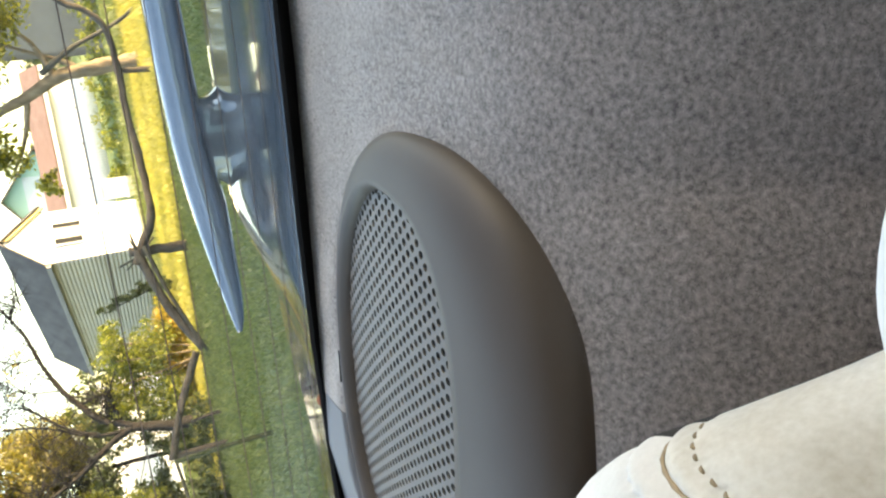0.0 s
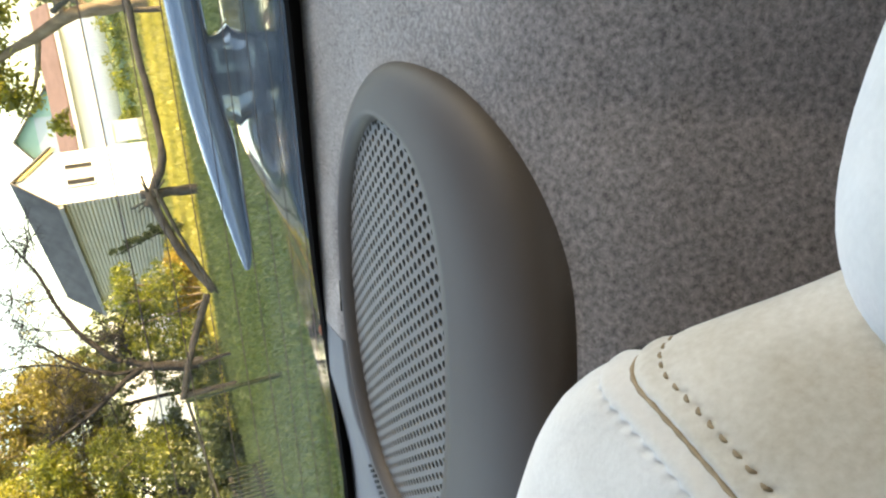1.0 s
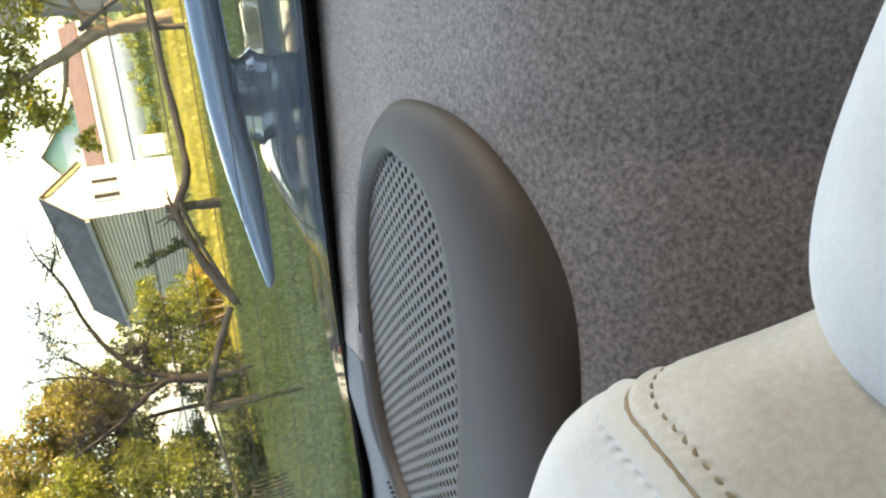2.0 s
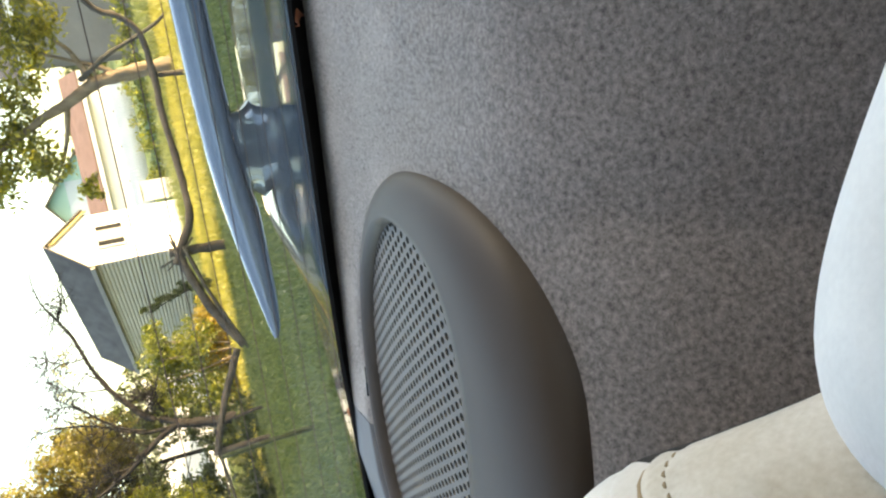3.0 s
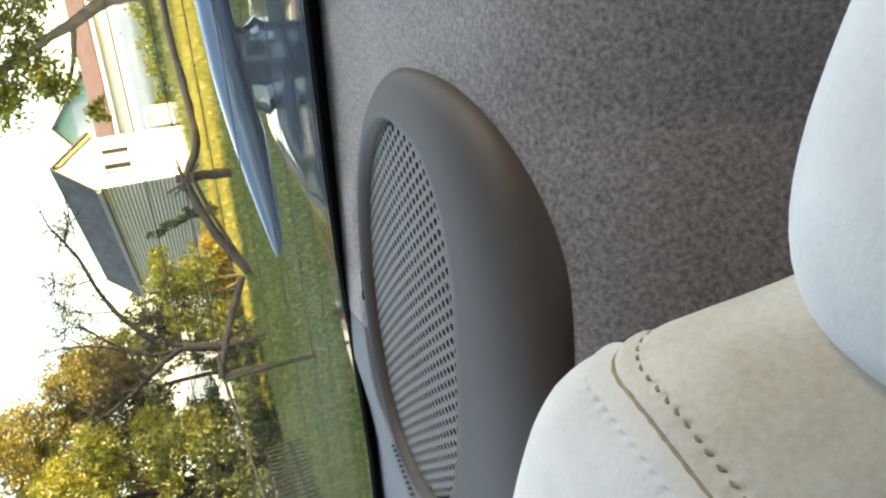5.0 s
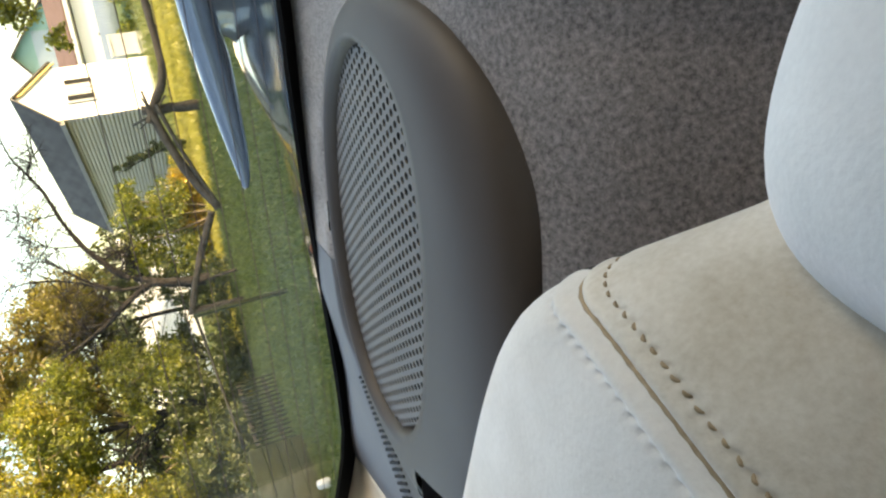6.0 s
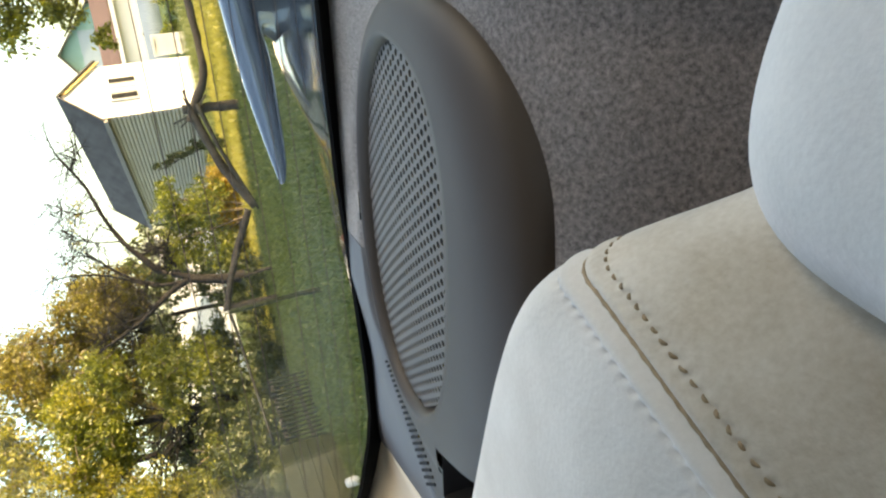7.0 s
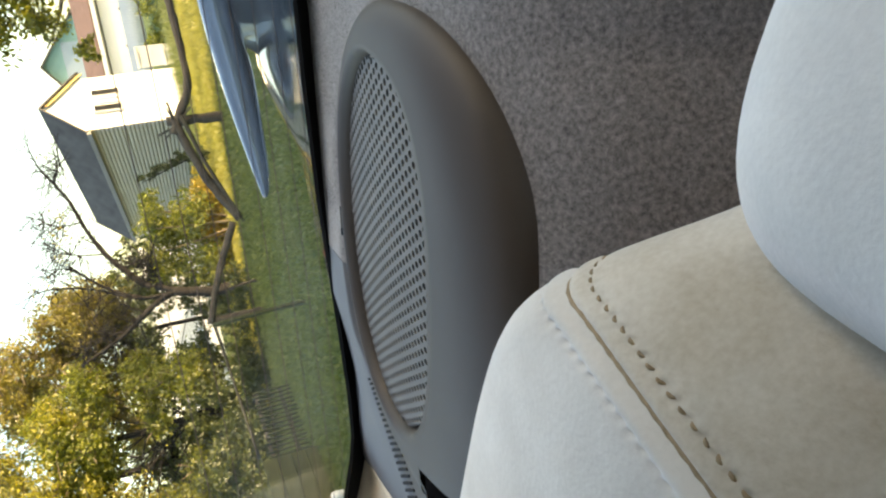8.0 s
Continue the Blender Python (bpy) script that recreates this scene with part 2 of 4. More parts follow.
def leaves(name, clumps, count, size, mat, parent=None, seed=1, flat=0.0):
    """Many small folded leaves in clumps (x, y, z, rx, ry, rz), with an uneven outline and gaps."""
    g = np.random.default_rng(seed)
    c = np.array(clumps, float)
    vol = (c[:, 3] * c[:, 4] * c[:, 5]) ** 0.66
    pick = g.choice(len(c), count, p=vol / vol.sum())
    # sub-clumps: twig ends round which the leaves gather
    twigs = {}
    place = np.zeros((count, 3))
    for i in range(len(c)):
        k = np.where(pick == i)[0]
        nt = max(3, len(k) // 28)
        d = g.normal(size=(nt, 3))
        d /= np.linalg.norm(d, axis=1)[:, None]
        ends = c[i, :3] + d * c[i, 3:] * (g.random((nt, 1)) ** 0.45) * g.uniform(0.7, 1.12, (nt, 1))
        spread = np.mean(c[i, 3:]) * 0.16
        place[k] = ends[g.integers(0, nt, len(k))] + g.normal(size=(len(k), 3)) * spread
    u = g.normal(size=(count, 3))
    u /= np.linalg.norm(u, axis=1)[:, None]
    w = g.normal(size=(count, 3))
    w -= (w * u).sum(1)[:, None] * u
    w /= np.linalg.norm(w, axis=1)[:, None]
    nrm = np.cross(u, w)
    s = size * g.uniform(0.6, 1.4, (count, 1))
    v = np.stack([place - u * s, place + w * s * 0.38 + nrm * s * 0.12, place + u * s, place - w * s * 0.38 + nrm * s * 0.12], 1).reshape(-1, 3)
    me = bpy.data.meshes.new(name)
    f = np.arange(count * 4).reshape(-1, 4)
    tri = np.concatenate([f[:, [0, 1, 2]], f[:, [0, 2, 3]]])
    me.from_pydata(v, [], tri.tolist())
    me.materials.append(mat)
    me.update()
    ob = new(name, me)
    ob.parent = parent
    return ob


# ---- ground ----
def ground_height(x, y):
    d = math.hypot(x, y)
    return 0.04 * noise.noise(Vector((x * 0.25, y * 0.25, 0))) * min(1.0, d / 5)


gx = [-900, -300, -120, -60] + [-40 + i for i in range(81)] + [60, 120, 300, 900]
gy = [-900, -300, -120, -60] + [-20 + i for i in range(81)] + [90, 120, 300, 900]
gv = [(x, y, ground_height(x, y) if abs(x) < 50 and abs(y) < 65 else 0.0) for y in gy for x in gx]
tagged(mesh_object("ground", gv, grid_faces(len(gy), len(gx)), GRASS_SOIL, smooth=True), "uneven lawn of mown green grass", "ground", kind="structure")


def grass(name, count, x0, x1, y0, y1, h0, h1, seed, label, mat=None):
    g = np.random.default_rng(seed)
    x, y = g.uniform(x0, x1, count), g.uniform(y0, y1, count)
    h, a = g.uniform(h0, h1, count), g.uniform(0, 6.28, count)
    w = 0.006 + 0.006 * g.random(count)
    lean = g.normal(size=(count, 2)) * 0.45
    z = np.array([ground_height(p, q) for p, q in zip(x, y)]) - 0.005
    b0 = np.stack([x - np.cos(a) * w, y - np.sin(a) * w, z], 1)
    b1 = np.stack([x + np.cos(a) * w, y + np.sin(a) * w, z], 1)
    t = np.stack([x + lean[:, 0] * h, y + lean[:, 1] * h, z + h], 1)
    v = np.stack([b0, b1, t], 1).reshape(-1, 3)
    me = bpy.data.meshes.new(name)
    me.from_pydata(v, [], np.arange(count * 3).reshape(-1, 3).tolist())
    me.materials.append(mat or BLADE)
    me.update()
    return tagged(new(name, me), label, "grass", kind="stuff")


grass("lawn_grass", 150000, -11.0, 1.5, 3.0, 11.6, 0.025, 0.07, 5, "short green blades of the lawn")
# strip past the shadow edge, blades coloured yellow to look sunlit
grass("sunlit_grass", 90000, -10.0, 1.5, 10.9, 15.5, 0.04, 0.12, 7, "golden grass beyond the shade, its sunshine put into the colour", SUN_BLADE)
grass("long_grass", 16000, -12.0, 1.5, 14.6, 18.5, 0.12, 0.32, 6, "longer tufts of grass by the shed")

LEAF_ORANGE = leaf_material("leaves_orange_gold", (0.34, 0.27, 0.02), (0.85, 0.58, 0.05), 0.6)
GREY_PANE = material("frosted_grey_pane", (0.22, 0.22, 0.21), (0.30, 0.30, 0.29), 3.0, 0.4)


# ---- the car: body and rear glass ----
CENTRE = 0.08      # the car's middle line

car = thing("car", "blue-grey sedan with a low boot wing, parked on the lawn", "car")


def lerp_table(table, x):
    for (a, fa), (b, fb) in zip(table, table[1:]):
        if x <= b:
            return fa + (fb - fa) * max(0.0, (x - a) / (b - a))
    return table[-1][1]


# boot lid: slopes down to the rear, its plan rounded at the corners
LID_REAR = [(0.0, 1.37), (0.28, 1.37), (0.45, 1.355), (0.58, 1.31), (0.67, 1.24), (0.74, 1.12), (0.80, 1.03), (0.88, 0.94)]
LID_HEIGHT = [(0.50, 0.954), (0.65, 0.9413), (0.80, 0.9285), (0.90, 0.9200), (1.03, 0.9090), (1.06, 0.9074), (1.1, 0.9064), (1.2, 0.9057), (1.37, 0.9057), (1.45, 0.9057)]
cols, rows = 61, 60
lv = []
for j in range(rows):
    t = j / (rows - 1)
    for i in range(cols):
        f = i / (cols - 1) * 2 - 1
        x = CENTRE + f * 0.88
        rear = lerp_table(LID_REAR, abs(f) * 0.88)
        y = 0.50 + (rear - 0.50) * t
        edge = max(0.0, (t - 0.93) / 0.07)
        aside = max(0.0, min(1.0, (abs(f) * 0.88 - 0.46) / 0.16))
        z = sum(lerp_table(LID_HEIGHT, y + 0.012 * q) for q in range(-4, 5)) / 9 - 0.002 * edge ** 2 - 0.006 * abs(f) ** 3 + 0.004 * math.exp(-((abs(f) - 0.62) / 0.05) ** 2)
        z += aside * aside * (3 - 2 * aside) * (0.98 - 0.09 * y - lerp_table(LID_HEIGHT, y))
        lv.append((x, y, z))
part_lid = mesh_object("boot_lid", lv, grid_faces(rows, cols), PAINT, car, True)
sv = []
for k, (drop, out) in enumerate([(0.0, 0.0), (0.02, 0.012), (0.10, 0.03), (0.30, 0.05), (0.60, 0.02)]):
    for i in range(cols):
        x, y, z = lv[(rows - 1) * cols + i]
        f = i / (cols - 1) * 2 - 1
        sv.append((x + out * f, y + out, z - drop))
mesh_object("rear_panel", sv, grid_faces(5, cols), PAINT, car, True)


# boot wing, swept forward to its tips, on three feet
def wing_top(x):
    return lerp_table([(0.0, 1.0), (0.11, 0.999), (0.235, 0.995), (0.37, 0.989), (0.50, 0.974), (0.585, 0.961), (0.634, 0.953)], abs(x - CENTRE))


def wing_front(x):
    return lerp_table([(0.0, 1.265), (0.235, 1.255), (0.37, 1.24), (0.50, 1.205), (0.585, 1.175), (0.634, 1.155)], abs(x - CENTRE))


wv, wn_ = [], 40
stations = [-0.552, -0.549, -0.54, -0.525, -0.505, -0.48, -0.45, -0.41, -0.37, -0.32, -0.27, -0.22, -0.16, -0.10, -0.04, 0.02, 0.08]
stations += [2 * CENTRE - s for s in stations[-2::-1]]
for x in stations:
    reach = min(1.0, (0.634 - abs(x - CENTRE)) / 0.17)
    size = 0.06 + 0.94 * math.sqrt(max(reach, 0.0))
    for k in range(wn_):
        a = 2 * math.pi * k / wn_
        cy_, cz_ = math.cos(a), math.sin(a)
        y = wing_front(x) + 0.065 * size * (1 + math.copysign(abs(cy_) ** 0.8, cy_))
        z = wing_top(x) - 0.036 * size + (0.036 if cz_ > 0 else 0.021) * size * math.copysign(abs(cz_) ** 0.8, cz_) - 0.010 * size * cy_
        wv.append((x, y, z))
wf = grid_faces(len(stations), wn_, True) + [tuple(range(wn_)), tuple(range((len(stations) - 1) * wn_, len(stations) * wn_))]
wing = mesh_object("boot_wing", wv, wf, PAINT, car, True)
tagged(wing, "glossy blue-grey wing with tapered tips")
for fx, half, fy in ((-0.28, 0.068, 1.325), (0.08, 0.068, 1.325), (0.44, 0.068, 1.325)):
    fv = []
    for z, k in [(0.880, 1.35)] + [(0.9045 + 0.055 * q / 14, 1.0 + 0.24 * abs(q / 7 - 1) ** 2.0) for q in range(15)]:
        for q in range(24):
            a = 2 * math.pi * q / 24
            ca, sa = math.cos(a), math.sin(a)
            r = (abs(ca) ** 3.5 + abs(sa) ** 3.5) ** (-1 / 3.5)
            fv.append((fx + half * k * r * ca, fy + 0.034 * r * sa, z))
    mesh_object("wing_foot", fv, grid_faces(16, 24, True), PAINT, wing, True)


# rear glass: a sloping slab, black printed edge, heater wires
def on_glass(x, y, lift=0.0):
    return (x, y + lift * 0.545, 1.329 - 0.65 * y + lift * 0.838)


GLASS_LEFT = [(0.545, -0.545), (0.535, -0.562), (0.504, -0.577), (0.449, -0.593), (0.33, -0.63), (0.22, -0.648), (0.075, -0.645)]
gv_ = []
for lift in (0.0, 0.004):
    for y, xl in GLASS_LEFT:
        for i in range(13):
            gv_.append(on_glass(xl + (2 * CENTRE - 2 * xl) * i / 12, y, lift))
n7 = len(GLASS_LEFT)
gf = grid_faces(n7, 13) + [tuple(v + n7 * 13 for v in f[::-1]) for f in grid_faces(n7, 13)]
rear_glass = mesh_object("rear_window", gv_, gf, GLASS, car)
rear_glass.visible_shadow = False
tagged(rear_glass, "sloping rear window with fine heater wires")

FRIT_IN = [(0.70, 0.492), (0.2, 0.491), (-0.02, 0.4905), (-0.10, 0.490), (-0.18, 0.489), (-0.261, 0.491), (-0.33, 0.498), (-0.391, 0.5035), (-0.456, 0.5085), (-0.503, 0.5080), (-0.525, 0.4985), (-0.552, 0.473), (-0.573, 0.434), (-0.60, 0.33), (-0.615, 0.24), (-0.625, 0.16)]
FRIT_OUT = [(0.70, 0.548), (0.2, 0.548), (-0.02, 0.548), (-0.10, 0.548), (-0.18, 0.548), (-0.268, 0.548), (-0.34, 0.548), (-0.395, 0.548), (-0.48, 0.548), (-0.545, 0.545), (-0.566, 0.53), (-0.580, 0.504), (-0.596, 0.449), (-0.634, 0.33), (-0.648, 0.24), (-0.657, 0.16)]
fv = [on_glass(x, y, -0.0015) for x, y in FRIT_IN] + [on_glass(x, y, -0.0015) for x, y in FRIT_OUT]
fv += [on_glass(x, y, -0.0045) for x, y in FRIT_IN] + [on_glass(x, y, -0.0045) for x, y in FRIT_OUT]
nf = len(FRIT_IN)
ff = []
for i in range(nf - 1):
    ff += [(i, i + 1, nf + i + 1, nf + i), (2 * nf + i, 3 * nf + i, 3 * nf + i + 1, 2 * nf + i + 1), (i, 2 * nf + i, 2 * nf + i + 1, i + 1)]
mesh_object("window_edge", fv, ff, RUBBER, rear_glass)
for k in range(8):
    y = 0.487 - 0.0243 * k
    x0 = lerp_table([(-0.04, -0.60), (0.15, -0.62), (0.33, -0.595), (0.434, -0.572), (0.50, -0.53)], y)
    pts = [on_glass(x0 + (2 * CENTRE - 2 * x0) * i / 10, y, -0.0006) for i in range(11)]
    v, f = tube_data(pts, [0.00026] * 11, 4)
    mesh_object("heater_wire", v, f, WIRE, rear_glass)

# unseen roof, floor, doors and side panels close the cabin and limit its light
box("roof", (CENTRE, -0.53, 1.385), (1.34, 1.00, 0.05), LINER, car, bevel=0.02)
# header reaches rearward, out of view, to hold skylight off the shelf
hv = []
for y, z in ((0.165, 1.213), (0.150, 1.215), (0.03, 1.290), (-0.04, 1.352), (-0.04, 1.372), (0.075, 1.304), (0.170, 1.225)):
    hv += [(CENTRE - 0.66, y, z), (CENTRE + 0.66, y, z)]
mesh_object("roof_header", hv, grid_faces(7, 2) + [(0, 1, 13, 12)], LINER, car)
box("roof_skin", (CENTRE, -0.53, 1.4165), (1.36, 1.02, 0.012), PAINT, car, bevel=0.005, label="blue-grey painted roof panel")
box("floor_pan", (CENTRE, -0.45, 0.24), (1.50, 1.2, 0.05), DARK_CLOTH, car, bevel=0.01)
# low panel added in front; the gap above it lets light in
box("unseen_front_panel", (CENTRE, -0.98, 0.71), (1.50, 0.06, 0.98), DARK_CLOTH, car, bevel=0.02)
for s in (-1, 1):
    box("door_panel", (CENTRE + s * 0.76, -0.42, 0.58), (0.05, 1.10, 0.66), DARK_CLOTH, car, bevel=0.02)
    # left side closed to keep light off the pod, right side left open
    box("unseen_cabin_side", (CENTRE + s * 0.70, -0.50 if s < 0 else -0.87, 1.13), (0.05, 0.96 if s < 0 else 0.20, 0.50), DARK_CLOTH, car, m=pose(0, 0, 0, 0, -s * 8, 0), bevel=0.015)
box("boot_wall", (CENTRE, 0.03, 0.55), (1.44, 0.03, 0.56), BACK_CLOTH, car)


# cream trim of the rear pillars
PILLAR_TOP = [(-0.551, 0.529, 0.979), (-0.573, 0.502, 0.997), (-0.594, 0.447, 1.033), (-0.63, 0.33, 1.110), (-0.655, 0.15, 1.226), (-0.63, -0.02, 1.335), (-0.63, -0.16, 1.365)]
PILLAR_LOW = [(-0.547, 0.519, 0.978), (-0.527, 0.453, 0.981), (-0.507, 0.390, 0.981), (-0.490, 0.33, 0.981), (-0.52, 0.20, 0.981), (-0.62, 0.04, 0.98), (-0.70, -0.10, 0.95)]
for s in (1, -1):
    top, low = smooth_line(PILLAR_TOP, 5), smooth_line(PILLAR_LOW, 5)
    pv = []
    for a, b in zip(top, low):
        for k in range(9):
            t = k / 8
            p = a.lerp(b, t) + Vector((-0.022, 0.012, -0.010)) * math.sin(math.pi * t) * min(1.0, (a - b).length / 0.10)
            pv.append((p.x if s > 0 else 2 * CENTRE - p.x, p.y, p.z))
    ob = mesh_object("rear_pillar_trim", pv, grid_faces(len(top), 9), CREAM, car, True)
    tagged(ob, "cream moulded pillar trim")
    sol = ob.modifiers.new("thickness", "SOLIDIFY")
    sol.thickness, sol.offset = 0.004, -1.0 if s > 0 else 1.0


# ---- parcel shelf ----
POD = Vector((-0.2555, 0.377))
TILT = radians(-3.5)
GRILLE_HALF = 0.0755


def pod_point(u, v):
    return (POD.x + u * math.cos(TILT) - v * math.sin(TILT), POD.y + u * math.sin(TILT) + v * math.cos(TILT))


def pod_outer(a):
    """Plan of the speaker pod's foot."""
    c, s = math.cos(a), math.sin(a)
    A, B = (0.160 if c > 0 else 0.147), (0.120 if s > 0 else 0.119)
    e = 2.5 if c < 0 else 2.3
    r = (abs(c / A) ** e + abs(s / B) ** e) ** (-1 / e)
    return pod_point(r * c, r * s - 0.034)


def pod_inner(a, grow=0.0):
    """Plan of the grille's opening."""
    c, s = math.cos(a), math.sin(a)
    e = inner_power(c, s)
    r = (abs(c / (0.1235 + grow)) ** e + abs(s / (GRILLE_HALF + grow)) ** e) ** (-1 / e)
    return pod_point(r * c, r * s)


def inner_power(u, v):
    """The opening is fuller towards the cabin at its inner end."""
    return 2.2 if u < 0 else (2.0 if v > 0 else 2.9)


def in_opening(u, v, grow):
    e = inner_power(u, v)
    return abs(u / (0.1235 + grow)) ** e + abs(v / (GRILLE_HALF + grow)) ** e < 1


def in_pod(x, y, grow):
    dx, dy = x - POD.x, y - POD.y
    u, v = dx * math.cos(TILT) + dy * math.sin(TILT), -dx * math.sin(TILT) + dy * math.cos(TILT)
    return in_opening(u, v, grow)


def shelf_height(x, y, sunk=True):
    past = 0.0 if y < 0.27 else (y - 0.33 if y > 0.39 else (y - 0.27) ** 2 / 0.24)
    z = 0.9166 + 0.2031 * (y - past) - 0.0447 * x * max(0.0, min(1.0, (0.5 - y) / 0.2))
    z += (0.11 - 0.04 * max(0.0, min(1.0, (x + 0.35) / 0.25))) * past
    start = 0.22 + 0.07 * max(0.0, min(1.0, (x + 0.24) / 0.14))
    if y < start:
        z -= 6.5 * (start - y) ** 2
    if sunk and in_pod(x, y, 0.009):
        z -= 0.009
    z += 0.0010 * max(0.0, 1 - abs(y - 0.495) / 0.03) * max(0.0, min(1.0, (-0.05 - x) / 0.25))
    lip = 0.504
    if y > lip:
        z -= 8.0 * (y - lip) ** 1.4
    return z


cx = [-0.3775 + 0.0075 * i for i in range(145)]
cy = [0.02 + 0.0075 * j for j in range(60)] + [0.4725, 0.480, 0.486, 0.491, 0.496, 0.501, 0.504, 0.506, 0.509, 0.513, 0.518]
cv = [(x, y, shelf_height(x, y) + 0.0012 * noise.noise(Vector((x * 22, y * 22, 3))) * max(0.0, min(1.0, (x + 0.26) / 0.04 if y > 0.44 else 1.0))) for y in cy for x in cx]
cf = [f for f in grid_faces(len(cy), len(cx)) if not all(in_pod(cv[k][0], cv[k][1], 0.010) for k in f)
      and not (cv[f[0]][0] < -0.245 and cv[f[0]][1] < 0.40) and cv[f[0]][0] > -0.3035]
tagged(mesh_object("parcel_shelf", cv, cf, CARPET, smooth=True), "parcel shelf covered in worn grey felt carpet", "parcel shelf", kind="structure")

g = np.random.default_rng(12)
nfib = 90000
fx_, fy_ = g.uniform(-0.375, 0.14, nfib), g.uniform(0.13, 0.505, nfib)
free = [not in_pod(p, q, 0.016) and not (p < -0.265 and q > 0.43) and not (p < -0.245 and q < 0.42) and p > -0.325 for p, q in zip(fx_, fy_)]
fx_, fy_ = fx_[free], fy_[free]
nfib = len(fx_)
fz_ = np.array([shelf_height(p, q) for p, q in zip(fx_, fy_)]) + 0.0002
a = g.uniform(0, 6.283, nfib)
ln_ = g.uniform(0.0014, 0.0042, nfib)
up_ = np.abs(g.normal(size=nfib)) * 0.0008
base = np.stack([fx_, fy_, fz_], 1)
wide = np.stack([-np.sin(a), np.cos(a), 0 * a], 1) * 0.00011
tip = base + np.stack([np.cos(a) * ln_, np.sin(a) * ln_, up_], 1)
fib_me = bpy.data.meshes.new("carpet_fibres")
fib_me.from_pydata(np.stack([base - wide, base + wide, tip], 1).reshape(-1, 3), [], np.arange(nfib * 3).reshape(-1, 3).tolist())
fib_me.materials.append(FIBRE)
tagged(new("carpet_fibres", fib_me), "short loose grey fibres of the felt carpet", "carpet fibres", kind="stuff")

# ---- speaker cover ----
cover = thing("speaker_cover", "grey moulded plastic speaker cover set into the shelf", "speaker")
PANEL_Z = 0.9935
steps = 96
pv = []
for inset, dz in ((0.0, -0.013), (0.0014, -0.006), (0.0032, -0.0018), (0.0058, 0.0)):
    for i in range(steps):
        x, y = pod_inner(2 * math.pi * i / steps, inset)
        pv.append((x, y, 0.9985 + dz))
for k in range(1, 19):
    s = 1 - (1 - k / 18) ** 1.5
    for i in range(steps):
        a = 2 * math.pi * i / steps
        ix, iy = pod_inner(a, 0.0058)
        ox, oy = pod_outer(a)
        left = max(0.0, min(1.0, (-0.33 - ox) / 0.06))
        foot = (shelf_height(ox, oy, False) - 0.004) * (1 - left) + (PANEL_Z + 0.0005) * left
        fall = 0.14 * s + 0.86 * (1 - math.sqrt(1 - min(s, 0.9995) ** 3.6))
        pv.append((ix + (ox - ix) * s, iy + (oy - iy) * s, 0.9985 + (foot - 0.9985) * fall))
shell = mesh_object("pod_shell", pv, grid_faces(22, steps, True), TRIM, cover, True)

# perforated grille: hexagonal cells, each with its round hole
PITCH, HOLE = 0.0088, 0.00205
gv2, gf2 = [], []
n = 12
STRETCH = 0.59
for r in range(-19, 20):
    for c in range(-40, 41):
        u = (c + 0.5 * (r % 2)) * PITCH
        v = r * PITCH * 0.866 * STRETCH
        if not in_opening(u, v, 0.001):
            continue
        base = len(gv2)
        for ring, low in ((0, 0.0), (1, 0.0), (1, -0.0010)):
            for k in range(n):
                w = 2 * math.pi * k / n
                rad = HOLE if ring else PITCH / 2 / math.cos((w + math.pi / 6) % (math.pi / 3) - math.pi / 6)
                gu, gw = u + rad * math.cos(w), v + rad * math.sin(w) * (1.0 if ring else STRETCH)
                dome = 0.9920 + 0.0035 * (1 - (gu / 0.125) ** 2 - (gw / 0.073) ** 2)
                gv2.append((*pod_point(gu, gw), dome + low))
        for a, b in ((0, n), (n, 2 * n)):
            for k in range(n):
                q = (k + 1) % n
                gf2.append((base + a + k, base + a + q, base + b + q, base + b + k))
tagged(mesh_object("grille", gv2, gf2, GRILLE, cover), "finely perforated grey metal grille")
kv = [(*pod_inner(2 * math.pi * i / 48, 0.003), 0.984) for i in range(48)] + [(*pod_inner(2 * math.pi * i / 48, -0.02), 0.962) for i in range(48)] + [(POD.x, POD.y, 0.955)]
kf = grid_faces(2, 48, True) + [(48 + i, 48 + (i + 1) % 48, 96) for i in range(48)]
mesh_object("speaker_cone", kv, kf, CAVITY, cover, True)

# flat panel beside the pod, with a belt slot cut through it
SLOT = [(-0.428, 0.262), (-0.357, 0.262), (-0.380, 0.322), (-0.4245, 0.322)]
VENT = [(-0.372, 0.480), (-0.391, 0.450), (-0.413, 0.411), (-0.419, 0.391), (-0.425, 0.372), (-0.439, 0.3465), (-0.461, 0.307), (-0.485, 0.245)]


def vent_x(y):
    return lerp_table([(b, a) for a, b in VENT[::-1]], y)


px_ = [-0.52 + 0.005 * i for i in range(42)]
py_ = [0.25 + 0.006 * j for j in range(39)]
pv, pf = [], []
for y in py_:
    for x in px_:
        xx = max(x, vent_x(y) - 0.006)
        near = min(1.0, max(0.0, (xx - vent_x(y) + 0.004) / 0.008))
        pv.append((xx, y, PANEL_Z - 0.0012 * (1 - near) ** 2))
for f in grid_faces(len(py_), len(px_)):
    xs, ys = [pv[k][0] for k in f], [pv[k][1] for k in f]
    mx, my = sum(xs) / 4, sum(ys) / 4
    if max(xs) - min(xs) < 1e-6 or in_pod(mx, my, 0.004):
        continue
    pf.append(f)
panel = mesh_object("side_panel", pv, pf, TRIM, cover, True)


